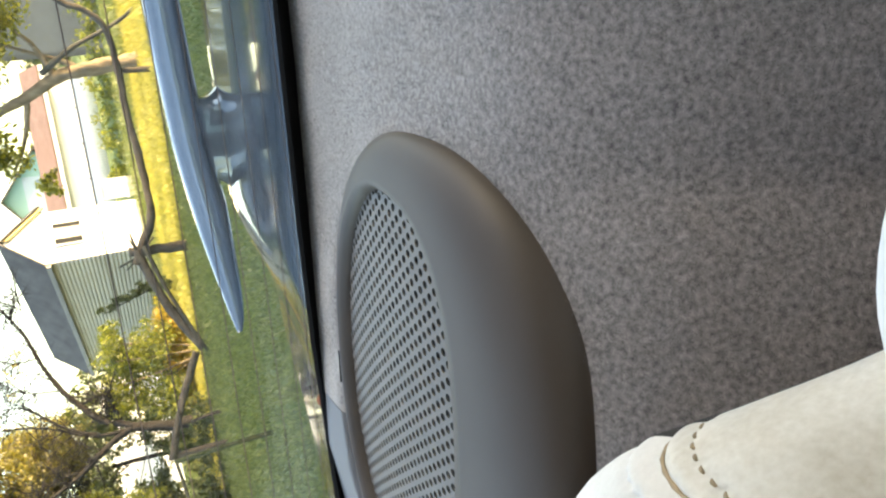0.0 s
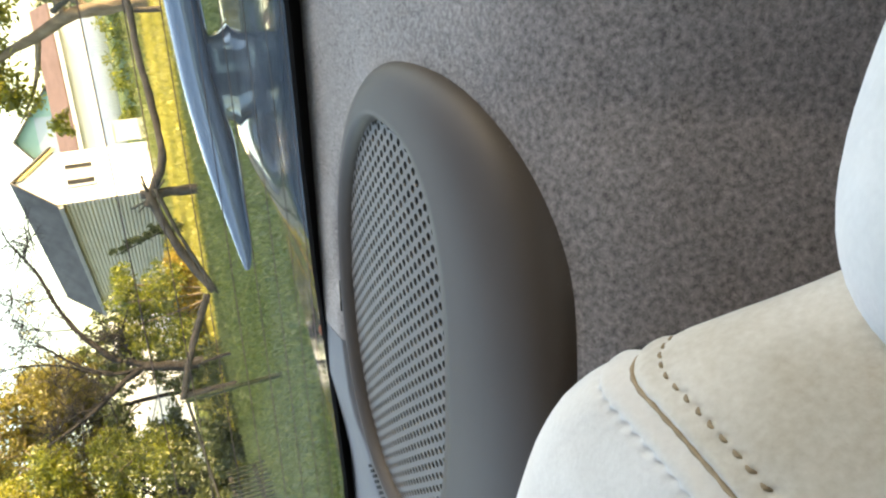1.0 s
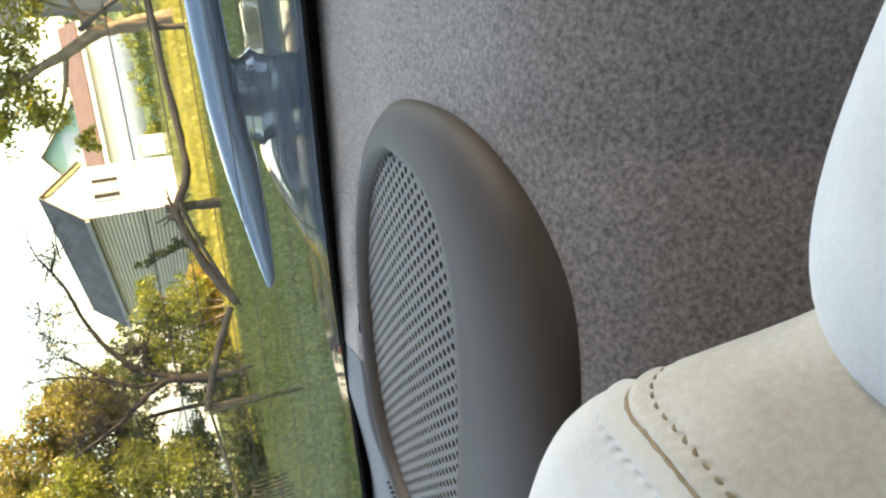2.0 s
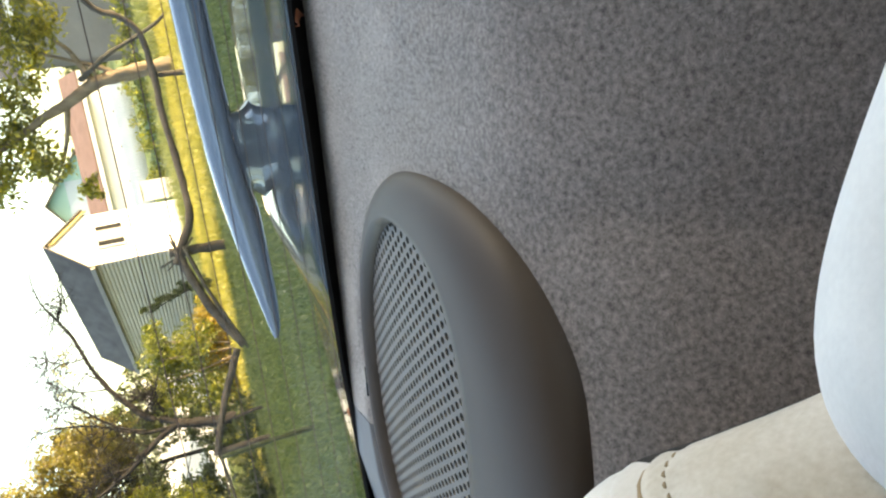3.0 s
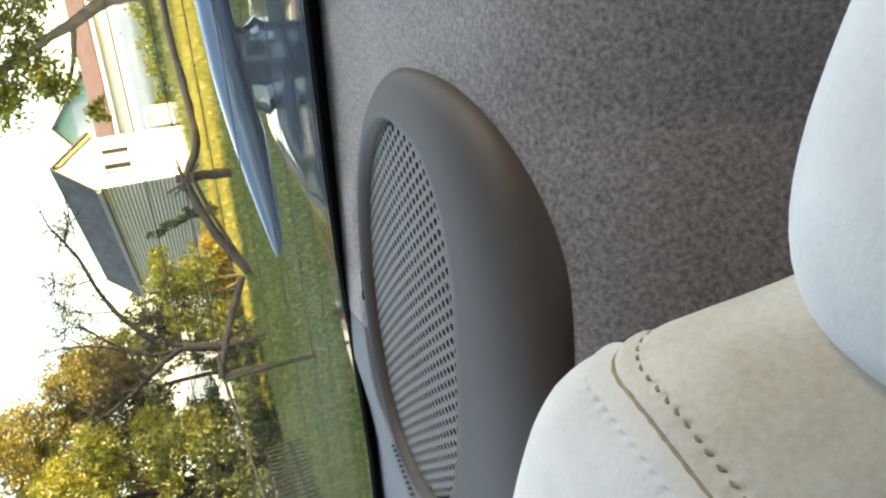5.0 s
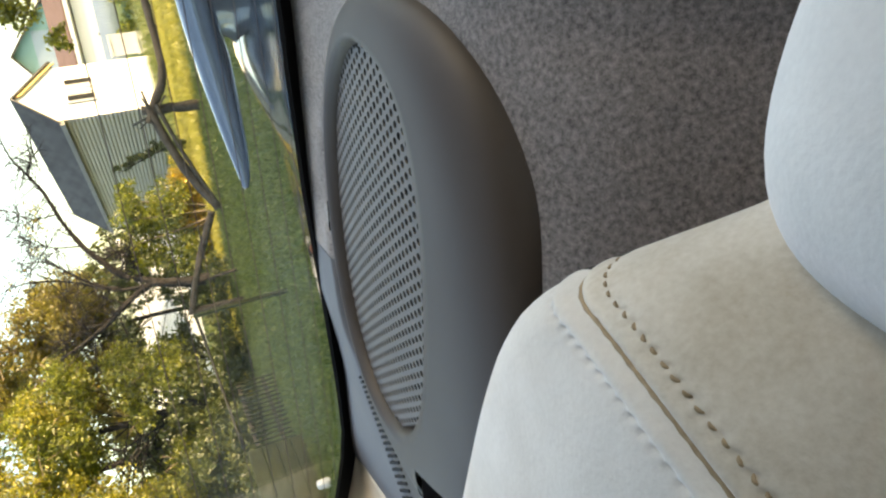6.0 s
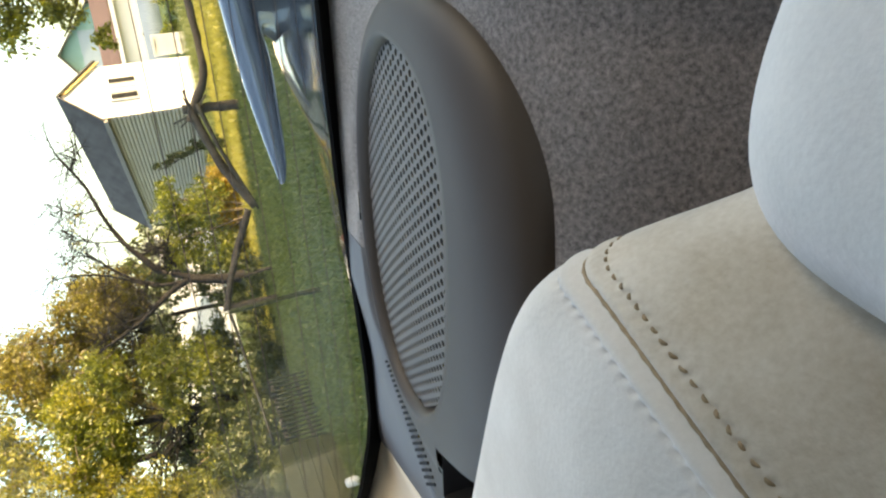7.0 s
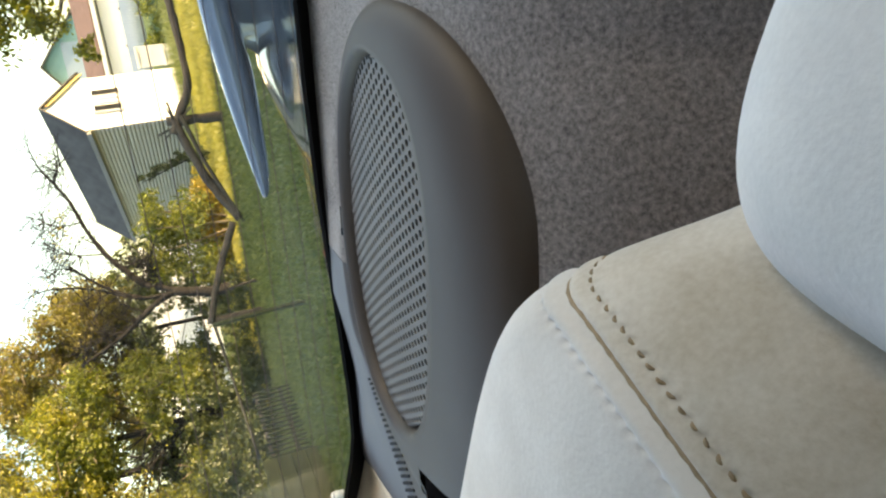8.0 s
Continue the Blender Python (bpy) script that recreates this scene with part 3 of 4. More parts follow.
def cut_slot(ob):
    """Cuts the belt slot's outline through a mesh that is level there."""
    bm = bmesh.new()
    bm.from_mesh(ob.data)
    for (x0, y0), (x1, y1) in zip(SLOT, SLOT[1:] + SLOT[:1]):
        bmesh.ops.bisect_plane(bm, geom=bm.verts[:] + bm.edges[:] + bm.faces[:], plane_co=(x0, y0, 0), plane_no=(y1 - y0, x0 - x1, 0))

    def inside(c):
        return all((x1 - x0) * (c.y - y0) - (y1 - y0) * (c.x - x0) > 0 for (x0, y0), (x1, y1) in zip(SLOT, SLOT[1:] + SLOT[:1]))
    bmesh.ops.delete(bm, geom=[f for f in bm.faces if inside(f.calc_center_median())], context="FACES")
    bm.to_mesh(ob.data)
    bm.free()


cut_slot(panel)
cut_slot(shell)
bm = bmesh.new()
rim = SLOT
lo = [bm.verts.new((x, y, PANEL_Z - 0.045)) for x, y in rim]
hi = [bm.verts.new((x, y, PANEL_Z + 0.0006)) for x, y in rim]
for k in range(4):
    bm.faces.new((lo[k], lo[(k + 1) % 4], hi[(k + 1) % 4], hi[k]))
bm.faces.new(lo)
part("belt_slot", bm, CAVITY, cover, "dark rectangular belt slot")

# row of slanting vent slots: solid black strips stand for their shaded insides
for k in range(22):
    t = k / 21
    long = 0.007 + 0.019 * min(1.0, t * 1.4)
    box("vent_slot", (-0.395 - 0.026 * t - 0.018 * t * t, 0.440 - 0.092 * t, PANEL_Z - 0.0006), (long, 0.0021, 0.0030), CAVITY, cover, m=pose(0, 0, 0, 0, 0, -51 + 4 * t))

# pale ledge between the vents, the window and the pillar
ledge_v = []
LEDGE_FAR = [(-0.3025, 0.5065), (-0.42, 0.523), (-0.50, 0.531), (-0.549, 0.527), (-0.537, 0.487), (-0.527, 0.453), (-0.507, 0.390), (-0.490, 0.33), (-0.507, 0.25)]
LEDGE_NEAR = [(-0.3025, 0.4624), (-0.3507, 0.4482), (-0.384, 0.434), (-0.402, 0.429), (-0.413, 0.411), (-0.419, 0.391), (-0.427, 0.366), (-0.450, 0.327), (-0.485, 0.245)]
far, near = smooth_line([(x, y, 0) for x, y in LEDGE_FAR], 4), smooth_line([(x, y, 0) for x, y in LEDGE_NEAR], 4)
for a, b in zip(far, near):
    for k in range(18):
        t = min(k, 16) / 16
        p = a.lerp(b, t)
        skirt = 0.008 if k == 17 else 0.0
        rise = 0.984 + 0.0097 * min(1.0, t * 1.15) ** 0.8 - 0.0025 * max(0.0, (t - 0.9) / 0.1)
        join = max(0.0, min(1.0, (p.x + 0.44) / 0.10)) * (1 - 0.85 * t * min(1.0, max(0.0, (-0.36 - p.x) / 0.04)))
        ledge_v.append((p.x, p.y, rise * (1 - join) + (shelf_height(p.x, min(p.y, 0.482), False) + 0.0003 - 0.007 * max(0.0, 1 - t / 0.25) ** 2) * join - skirt))
ledge = mesh_object("ledge_trim", ledge_v, grid_faces(len(far), 18), LEDGE, cover, True)
tagged(ledge, "pale grey smooth ledge along the window")

# ---- rear seat ----
seat = thing("rear_seat", "cream suede rear seat with double tan stitching", "car seat")
SEAM = (-0.158, 0.0, -2.0)
SEAT_REAR = [(-0.598, 0.262), (-0.478, 0.256), (-0.361, 0.252), (-0.278, 0.231), (-0.228, 0.2185), (-0.193, 0.207), (-0.168, 0.19), (-0.154, 0.171), (-0.136, 0.147), (-0.113, 0.128), (-0.078, 0.121), (0.422, 0.119)]
SEAT_TOP = [(-0.598, 1.008), (-0.361, 1.015), (-0.25, 1.013), (-0.193, 1.01), (-0.163, 1.005), (-0.143, 1.0)]


def seam_x(y):
    d = max(0.164 - max(y, -0.02), -0.012)
    return SEAM[0] + SEAM[1] * d + SEAM[2] * d * d


SECTION = [(0, k / 6) for k in range(6)] + [(1, k / 24) for k in range(24)] + [(2, k / 110) for k in range(110)] + [(3, k / 80) for k in range(81)]


def seat_point(dist, side, kind, t):
    x_rear = seam_x(0.164) + dist * side
    rear = sum(lerp_table(SEAT_REAR, x_rear + q * 0.009) for q in (-2, -1, 0, 1, 2)) / 5
    top = sum(lerp_table(SEAT_TOP, x_rear + q * 0.008) for q in (-2, -1, 0, 1, 2)) / 5
    inward = max(0.0, x_rear + 0.143)
    top -= 0.7 * min(inward, 0.01) + 1.3 * max(0.0, min(inward, 0.05) - 0.01) + 0.15 * max(0.0, inward - 0.05)
    dip = max(0.0, min(1.0, (x_rear + 0.158) / 0.03))
    dip = dip * dip * (3 - 2 * dip)
    rear, top = rear + 0.002 * dip, top - 0.019 * dip
    r1, r2 = 0.024, 0.10
    front = -0.045
    run = (r1 * math.pi / 2 * t, r1 * math.pi / 2 + (rear - r1 - front - r2) * t, r1 * math.pi / 2 + rear - r1 - front - r2 + r2 * math.pi / 2 * t)[max(kind, 1) - 1]
    pull = 0.5 + 0.5 * math.cos(2 * math.pi * run / 0.0056)
    groove = -0.0030 * math.exp(-(dist / 0.0026) ** 2)
    if side < 0:
        groove += 0.0014 * math.exp(-((dist - 0.0050) / 0.0030) ** 2) - (0.0006 + 0.0016 * pull) * math.exp(-((dist - 0.0090) / 0.0016) ** 2)
    else:
        groove += 0.0009 * math.exp(-((dist - 0.0042) / 0.0020) ** 2) - (0.0006 + 0.0012 * pull) * math.exp(-((dist - 0.0078) / 0.0014) ** 2)
    if kind == 0:
        y, z = rear, top - 0.16 + (0.16 - r1) * t
        n = (0, 1)
    elif kind == 1:
        a = t * math.pi / 2
        y, z = rear - r1 + r1 * math.cos(a), top - r1 + r1 * math.sin(a)
        n = (math.cos(a), math.sin(a))
    elif kind == 2:
        y, z = rear - r1 + (front + r2 - rear + r1) * t, top
        z += 0.003 * math.sin(math.pi * t)
        n = (0, 1)
    else:
        a = math.pi / 2 * (1 + t)
        y, z = front + r2 + r2 * math.cos(a), top - r2 * 0.9 + r2 * 0.9 * math.sin(a)
        n = (math.cos(a), math.sin(a))
    return Vector((seam_x(y) + dist * side, y + n[0] * groove, z + n[1] * groove))


DISTS = [0, 0.0008, 0.0016, 0.0028, 0.004, 0.0055, 0.0068, 0.0076, 0.0084, 0.0092, 0.0102, 0.0115, 0.0130, 0.017, 0.022, 0.028, 0.035, 0.042, 0.05, 0.06, 0.07, 0.08, 0.09, 0.10, 0.12, 0.14, 0.19, 0.25, 0.31, 0.37]
for side, mat, nm, lab in ((-1, SUEDE_PALE, "outer_panel", "pale cream suede shoulder panel"), (1, SUEDE_BEIGE, "inner_panel", "slightly soiled beige suede panel")):
    v = [seat_point(d, side, k, t) for k, t in SECTION[9:] for d in DISTS]
    ob = mesh_object(nm, v, grid_faces(len(SECTION) - 9, len(DISTS)), mat, seat, True)
    tagged(ob, lab)
    # hidden rear face made dark so it bounces little light onto the carpet
    v = [seat_point(d, side, k, t) for k, t in SECTION[:10] for d in DISTS]
    tagged(mesh_object("added_dark_back", v, grid_faces(10, len(DISTS)), BACK_CLOTH, seat, True), "dark seat back, added to cut bounce onto the shelf")


def along(dist, side):
    """Gives the seat's surface point and its height run along the seam at one distance from it."""
    line = [seat_point(dist, side, k, t) for k, t in SECTION[7:]]
    length, run = 0.0, []
    for a, b in zip(line, line[1:]):
        run.append((length, a, b))
        length += (b - a).length

    def at(q):
        l0, a, b = [r for r in run if r[0] <= q][-1]
        return a + (b - a) * ((q - l0) / max((b - a).length, 1e-6))
    return at, length


# a row of tan stitches and the seam cord
jit = random.Random(8)
at, length = along(0.0078, 1)
s = 0.006
while s < length - 0.006:
    a, b = at(s), at(s + 0.0030)
    mid = (a + b) / 2 + Vector((jit.uniform(-.0003, .0003), 0, 0.0005))
    v, f = tube_data([a, a * 0.75 + b * 0.25 + Vector((0, 0, 0.0004)), mid, a * 0.25 + b * 0.75 + Vector((0, 0, 0.0004)), b], [0.0003, 0.0006, 0.0007, 0.0006, 0.0003], 6)
    mesh_object("stitch", v, f, THREAD, seat, True)
    s += 0.0056 + jit.uniform(-.0003, .0003)
at, length = along(0.0, 1)
v, f = tube_data([at(length * i / 90 * 0.98) + Vector((jit.uniform(-.0002, .0002), 0, 0.0004)) for i in range(91)], [0.0006 + 0.0003 * (i % 2) for i in range(91)], 6)
tagged(mesh_object("seam_cord", v, f, THREAD, seat, True), "tan cord sunk in the seam")


def rounded(name, centre, half, power, mat, parent, tilt=None, nu=40, nv=28):
    """A cushion-like rounded block."""
    v = []
    for i in range(nv):
        b = -math.pi / 2 + math.pi * i / (nv - 1)
        for j in range(nu):
            a = 2 * math.pi * j / nu
            d = Vector((math.cos(b) * math.cos(a), math.cos(b) * math.sin(a), math.sin(b)))
            r = sum(abs(c) ** power for c in d) ** (-1 / power)
            p = Vector((d.x * r * half[0], d.y * r * half[1], d.z * r * half[2]))
            p = (tilt @ p) if tilt is not None else p
            v.append(p + Vector(centre))
    return mesh_object(name, v, grid_faces(nv, nu, True), mat, parent, True)


head = rounded("headrest", (-0.0330, 0.0712, 0.8945), (0.1221, 0.0737, 0.0607), 3.83, SUEDE_HEAD, seat, pose(0, 0, 0, -1.5, 21.4, -0.5).to_3x3(), 112, 80)
tagged(head, "plump white-cream suede headrest")

# ---- small things on the shelf and the boot ----
def leaf_scrap(name, place, size, turn, label):
    """A curled flake of dry leaf."""
    v = []
    for i in range(7):
        t = i / 6
        w = size * 0.32 * math.sin(math.pi * min(1, t * 0.92 + 0.06)) ** 0.8
        for j in range(5):
            s = j / 4 * 2 - 1
            v.append((turn @ Vector((size * (t - 0.5), w * s, size * 0.18 * (s * s) + size * 0.10 * math.sin(t * 3)))) + Vector(place))
    ob = mesh_object(name, v, grid_faces(7, 5), DRY_LEAF, smooth=True)
    sol = ob.modifiers.new("thickness", "SOLIDIFY")
    sol.thickness = 0.0004
    return tagged(ob, label, "leaf", "dry leaf scraps")


leaf_scrap("dry_leaf", (-0.030, 0.496, 0.9990), 0.020, pose(0, 0, 0, 20, 25, 75).to_3x3(), "curled red-brown dry leaf scrap on the shelf edge")
leaf_scrap("dry_leaf", (-0.320, 0.514, 0.9990), 0.009, pose(0, 0, 0, 30, 10, 20).to_3x3(), "small red-brown dry leaf scrap by the window")


# ---- garden: buildings ----
def wall_frame(a, b):
    """Matrix whose x runs from a to b on the plan, z up, and whose y points away to the left of that way."""
    a, b = Vector((*a, 0)), Vector((*b, 0))
    x = (b - a).normalized()
    y = Vector((-x.y, x.x, 0))
    m = Matrix.Identity(4)
    for r in range(3):
        m[r][0], m[r][1], m[r][2], m[r][3] = x[r], y[r], (0, 0, 1)[r], a[r]
    return m, (b - a).length


def corrugated(name, m, x0, x1, z0a, z1a, z1b, mat, parent, pitch=0.09, deep=0.012, flip=1):
    """One tin sheet with real corrugations, its top edge from z1a to z1b."""
    n = max(4, int((x1 - x0) / pitch * 8))
    v = []
    for i in range(n + 1):
        t = i / n
        x = x0 + (x1 - x0) * t
        d = deep * max(-1.0, min(1.0, 2.2 * math.sin((x / pitch) * 2 * math.pi))) * flip
        for z in (z0a, z1a + (z1b - z1a) * t):
            v.append(m @ Vector((x, d, z)))
    ob = mesh_object(name, v, grid_faces(n + 1, 2), mat, parent, True)
    s = ob.modifiers.new("thickness", "SOLIDIFY")
    s.thickness = 0.004
    return ob


def prism(name, pts, mat, parent=None, thick=None, label=""):
    """A flat board or plate from corner points, given thickness along a vector."""
    bm = bmesh.new()
    lo = [bm.verts.new(p) for p in pts]
    hi = [bm.verts.new(Vector(p) + Vector(thick)) for p in pts]
    n = len(pts)
    bm.faces.new(lo)
    bm.faces.new(hi[::-1])
    for i in range(n):
        bm.faces.new((lo[i], hi[i], hi[(i + 1) % n], lo[(i + 1) % n]))
    return part(name, bm, mat, parent, label)


# shed: corrugated long side, white end wall under a small gable
A, B, L = (-5.594, 17.424), (-4.744, 18.340), (-10.29, 21.78)
shed = thing("shed", "long corrugated tin shed with a white end wall and dark roof", "shed")
mS, lenS = wall_frame(A, L)
EAVE_A, EAVE_L, RISE = 2.18, 1.95, 0.72
for k in range(7):
    x0, x1 = lenS * k / 7, lenS * (k + 1) / 7 + 0.02
    sheet = []
    for q in range(241):
        t = q / 240
        d = 0.028 * math.sin(t * 26.5 * 2 * math.pi)
        for x in (x0, x1):
            sheet.append(mS @ Vector((x, d + 0.002 * (k % 2), -0.1 + t * (EAVE_A + (EAVE_L - EAVE_A) * x / lenS + 0.1))))
    ob = mesh_object("tin_sheet", sheet, grid_faces(241, 2), TIN, shed)
    sol = ob.modifiers.new("thickness", "SOLIDIFY")
    sol.thickness = 0.004
mE, lenE = wall_frame(A, B)
mid = lenE / 2
end_out = mE.to_3x3() @ Vector((0, 0.08, 0))
pe = lambda x, z, y=0.0: mE @ Vector((x, y, z))
prism("end_wall", [pe(0, -0.1), pe(lenE, -0.1), pe(lenE, 2.18), pe(mid, 2.18 + RISE), pe(0, 2.18)], WHITE_PAINT, shed, end_out)
side_dir = (Vector((*L, 0)) - Vector((*A, 0))).normalized()
far_drop = Vector((0, 0, EAVE_L - EAVE_A))
long_way = Vector((*L, 0)) - Vector((*A, 0)) + far_drop
over = -side_dir * 0.10
up = Vector((0, 0, 0.05))
for nm, q in (("roof_slope", (0 - 0.12, 2.18 - 0.10)), ("roof_slope", (lenE + 0.12, 2.18 - 0.10))):
    e0, r0 = pe(q[0], q[1]) + over, pe(mid, 2.18 + RISE + 0.02) + over
    prism(nm, [e0, r0, r0 + long_way - over, e0 + long_way - over], SLATE, shed, up)
prism("gutter", [pe(-0.16, 2.05) + over, pe(-0.09, 2.05) + over, pe(-0.09, 2.05) + long_way, pe(-0.16, 2.05) + long_way], GREY_WALL, shed, Vector((0, 0, 0.09)))
b0, b1 = pe(mid + 0.05, 2.18 + RISE - 0.02, -0.06), pe(lenE + 0.10, 2.12, -0.06)
prism("barge_board", [b0, b1, b1 - Vector((0, 0, 0.12)), b0 - Vector((0, 0, 0.12))], RAW_WOOD, shed, end_out * 0.6, "honey-coloured barge board, lightened to look sunlit")
win = box("window", pe(mid + 0.02, 1.62, -0.03), (0.56, 0.04, 0.60), WHITE_PAINT, shed, m=mE.to_3x3().to_4x4(), bevel=0.006)
box("pane", pe(mid + 0.02, 1.62, -0.052), (0.50, 0.02, 0.54), GREY_PANE, win, m=mE.to_3x3().to_4x4())
for x in (-0.19, 0.19):
    box("glazing_bar", pe(mid + 0.02 + x, 1.62, -0.062), (0.10, 0.02, 0.54), DARK_PANE, win, m=mE.to_3x3().to_4x4())
for x in (-0.06, 0.06):
    box("louvre", pe(mid + 0.02 + x, 1.62, -0.062), (0.03, 0.02, 0.52), WHITE_PAINT, win, m=mE.to_3x3().to_4x4())

# low white yard screen and pale blue tin fence beyond it
screen = thing("yard_screen", "low white board screen with cream rails beside the shed", "fence")
mY, lenY = wall_frame((-4.70, 18.5), (-2.9, 18.9))
for k in range(9):
    box("board", mY @ Vector((lenY * (k + 0.5) / 9 * 0.25, 0, 0.40)), (0.045, 0.02, 0.80), WHITE_PAINT, screen, m=mY.to_3x3().to_4x4())
for z in (0.25, 0.82):
    box("rail", mY @ Vector((lenY * 0.12, -0.03, z)), (lenY * 0.26, 0.04, 0.05), WHITE_PAINT, screen, m=mY.to_3x3().to_4x4())

tin_fence = thing("tin_fence", "pale blue corrugated tin fence in sunshine", "fence")
mF, lenF = wall_frame((-9.4, 34.9), (-3.6, 36.2))
for k in range(8):
    corrugated("tin_sheet", mF, lenF * k / 8, lenF * (k + 1) / 8 + 0.03, -0.1, 0.82, 0.82, TIN_BLUE, tin_fence, 0.11, 0.010)
for k in range(5):
    box("post", mF @ Vector((lenF * k / 4, 0.08, 0.4)), (0.08, 0.08, 0.95), TIMBER, tin_fence)


def house(name, label, a, b, depth, eave, ridge, wall_mat, roof_mat, windows=()):
    """A gabled house: front wall from a to b on the plan, ridge parallel to it."""
    h = thing(name, label, "house")
    m, ln = wall_frame(a, b)
    p = lambda x, y, z: m @ Vector((x, y, z))
    t = 0.15
    for nm, q in (("wall", [(0, 0), (ln, 0)]), ("wall", [(0, depth), (ln, depth)])):
        (x0, y0), (x1, y1) = q
        prism(nm, [p(x0, y0, -0.2), p(x1, y1, -0.2), p(x1, y1, eave), p(x0, y0, eave)], wall_mat, h, m.to_3x3() @ Vector((0, t, 0)))
    for x in (0, ln - t):
        prism("wall", [p(x, 0, -0.2), p(x, depth, -0.2), p(x, depth, eave), p(x, depth / 2, ridge), p(x, 0, eave)], wall_mat, h, m.to_3x3() @ Vector((t, 0, 0)))
    o = 0.35
    k = (ridge - eave) / (depth / 2)
    for y0, y1 in ((-o, depth / 2), (depth + o, depth / 2)):
        prism("roof", [p(-o, y0, eave - o * k), p(ln + o, y0, eave - o * k), p(ln + o, y1, ridge), p(-o, y1, ridge)], roof_mat, h, Vector((0, 0, 0.12)))
    box("fascia", p(ln / 2, -o, eave - o * k - 0.05), (ln + 2 * o, 0.05, 0.18), WHITE_PAINT, h, m=m.to_3x3().to_4x4())
    for x, z, w, hh in windows:
        wi = box("window", p(x, -0.02, z), (w, 0.06, hh), WHITE_PAINT, h, m=m.to_3x3().to_4x4(), bevel=0.01)
        box("pane", p(x, -0.055, z), (w * 0.82, 0.02, hh * 0.78), DARK_PANE, wi, m=m.to_3x3().to_4x4())
    return h


house("white_house", "low white house with a red-brown roof and white fascia", (-12.2, 38.5), (-4.0, 40.2), 5.0, 2.05, 2.8, WHITE_PAINT, BROWN_ROOF)
teal = house("teal_house", "distant teal-painted gabled house with a pale panel", (-9.6, 52.0), (-11.3, 59.8), 5.5, 3.5, 5.6, TEAL, SLATE)
mT, lenT = wall_frame((-15.0, 50.85), (-9.6, 52.0))
box("gable_panel", mT @ Vector((2.6, -0.06, 3.5)), (2.9, 0.08, 1.7), TIN_BLUE, teal, m=mT.to_3x3().to_4x4())
box("bargeboard", mT @ Vector((2.75, -0.08, 2.5)), (5.4, 0.08, 0.15), WHITE_PAINT, teal, m=mT.to_3x3().to_4x4())
house("grey_house", "plain grey rendered house standing in shade", (-1.9, 22.6), (8.0, 21.6), 7.0, 2.9, 4.2, GREY_WALL, SLATE, windows=((2.4, 2.1, 1.1, 0.6),))
# added out of view as a shadow caster for lawn and car
house("unseen_shade_house", "plain grey house out of view, added to shade the lawn", (6.2, 10.9), (6.2, -9.0), 7.0, 3.6, 4.9, GREY_WALL, SLATE)

# pale wall seen through a gap in the trees
pale = thing("garden_wall", "sunlit pale rendered garden wall behind the trees", "wall")
mW, lenW = wall_frame((-25.0, 17.5), (-11.5, 23.5))
for k in range(7):
    box("wall_panel", mW @ Vector((lenW * (k + 0.5) / 7, 0, 0.9)), (lenW / 7 - 0.02, 0.12, 2.0), WHITE_PAINT, pale, m=mW.to_3x3().to_4x4(), bevel=0.01)

# ---- garden: fence of rough branches ----
branch_fence = thing("branch_fence", "rustic fence of bent weathered branches on rough posts", "fence")
tube("rail", [(0.9, 11.2, 1.5), (-0.17, 11.2, 1.08), (-0.4, 11.19, 0.73), (-0.64, 11.18, 0.51), (-1.15, 11.14, 0.45), (-1.67, 11.08, 0.44), (-2.42, 10.94, 0.39), (-2.95, 10.8, 0.38), (-3.17, 10.74, 0.43), (-3.44, 10.66, 0.59), (-3.64, 10.59, 0.69)], 0.035, 0.06, TIMBER, branch_fence, seed=2)
tube("rail", [(-3.45, 10.64, 0.66), (-3.98, 10.47, 0.50), (-4.38, 10.31, 0.33), (-4.82, 10.12, 0.07)], 0.055, 0.06, TIMBER, branch_fence, seed=3)
tube("rail", [(-4.84, 10.1, 0.17), (-5.23, 9.91, 0.39), (-5.59, 9.7, 0.58), (-6.0, 9.47, 0.75)], 0.05, 0.045, TIMBER, branch_fence, seed=4)
tube("rail", [(-5.9, 9.5, 0.72), (-6.8, 9.2, 0.62), (-7.9, 8.7, 0.50)], 0.022, 0.018, DARK_TIMBER, branch_fence, seed=9)
tube("rail", [(-3.40, 10.60, 0.56), (-3.95, 10.42, 0.40), (-4.36, 10.26, 0.24), (-4.86, 10.08, 0.02)], 0.030, 0.022, DARK_TIMBER, branch_fence, seed=31)
for k, (dx, dz) in enumerate(((0.30, 0.10), (-0.22, 0.20), (0.12, -0.28), (-0.32, -0.08))):
    tube("stick", [(-3.52 - dx, 10.62, 0.62 - dz), (-3.53, 10.60, 0.63), (-3.52 + dx * 0.8, 10.61, 0.62 + dz)], 0.018, 0.010, DARK_TIMBER, branch_fence, 6, 3, seed=35 + k)
for k in range(3):
    ring = [(-3.56 + 0.03 * k + 0.085 * math.cos(a), 10.66 + 0.085 * math.sin(a), 0.60 + 0.03 * k) for a in [i * 0.7 for i in range(10)]]
    tube("wire_wrap", ring, 0.006, 0.006, DARK_TIMBER, branch_fence, 5, 2, 0.0)
for x, y, h, r, lean in ((-3.52, 10.68, 0.75, 0.075, 0.04), (-5.62, 9.75, 0.42, 0.025, -0.05), (-6.0, 9.52, 0.78, 0.05, 0.02), (-1.2, 11.2, 0.5, 0.04, 0.02)):
    tube("post", [(x, y, -0.1), (x + lean * 0.5, y, h * 0.5), (x + lean, y, h)], r, r * 0.85, TIMBER, branch_fence, seed=int(h * 100))
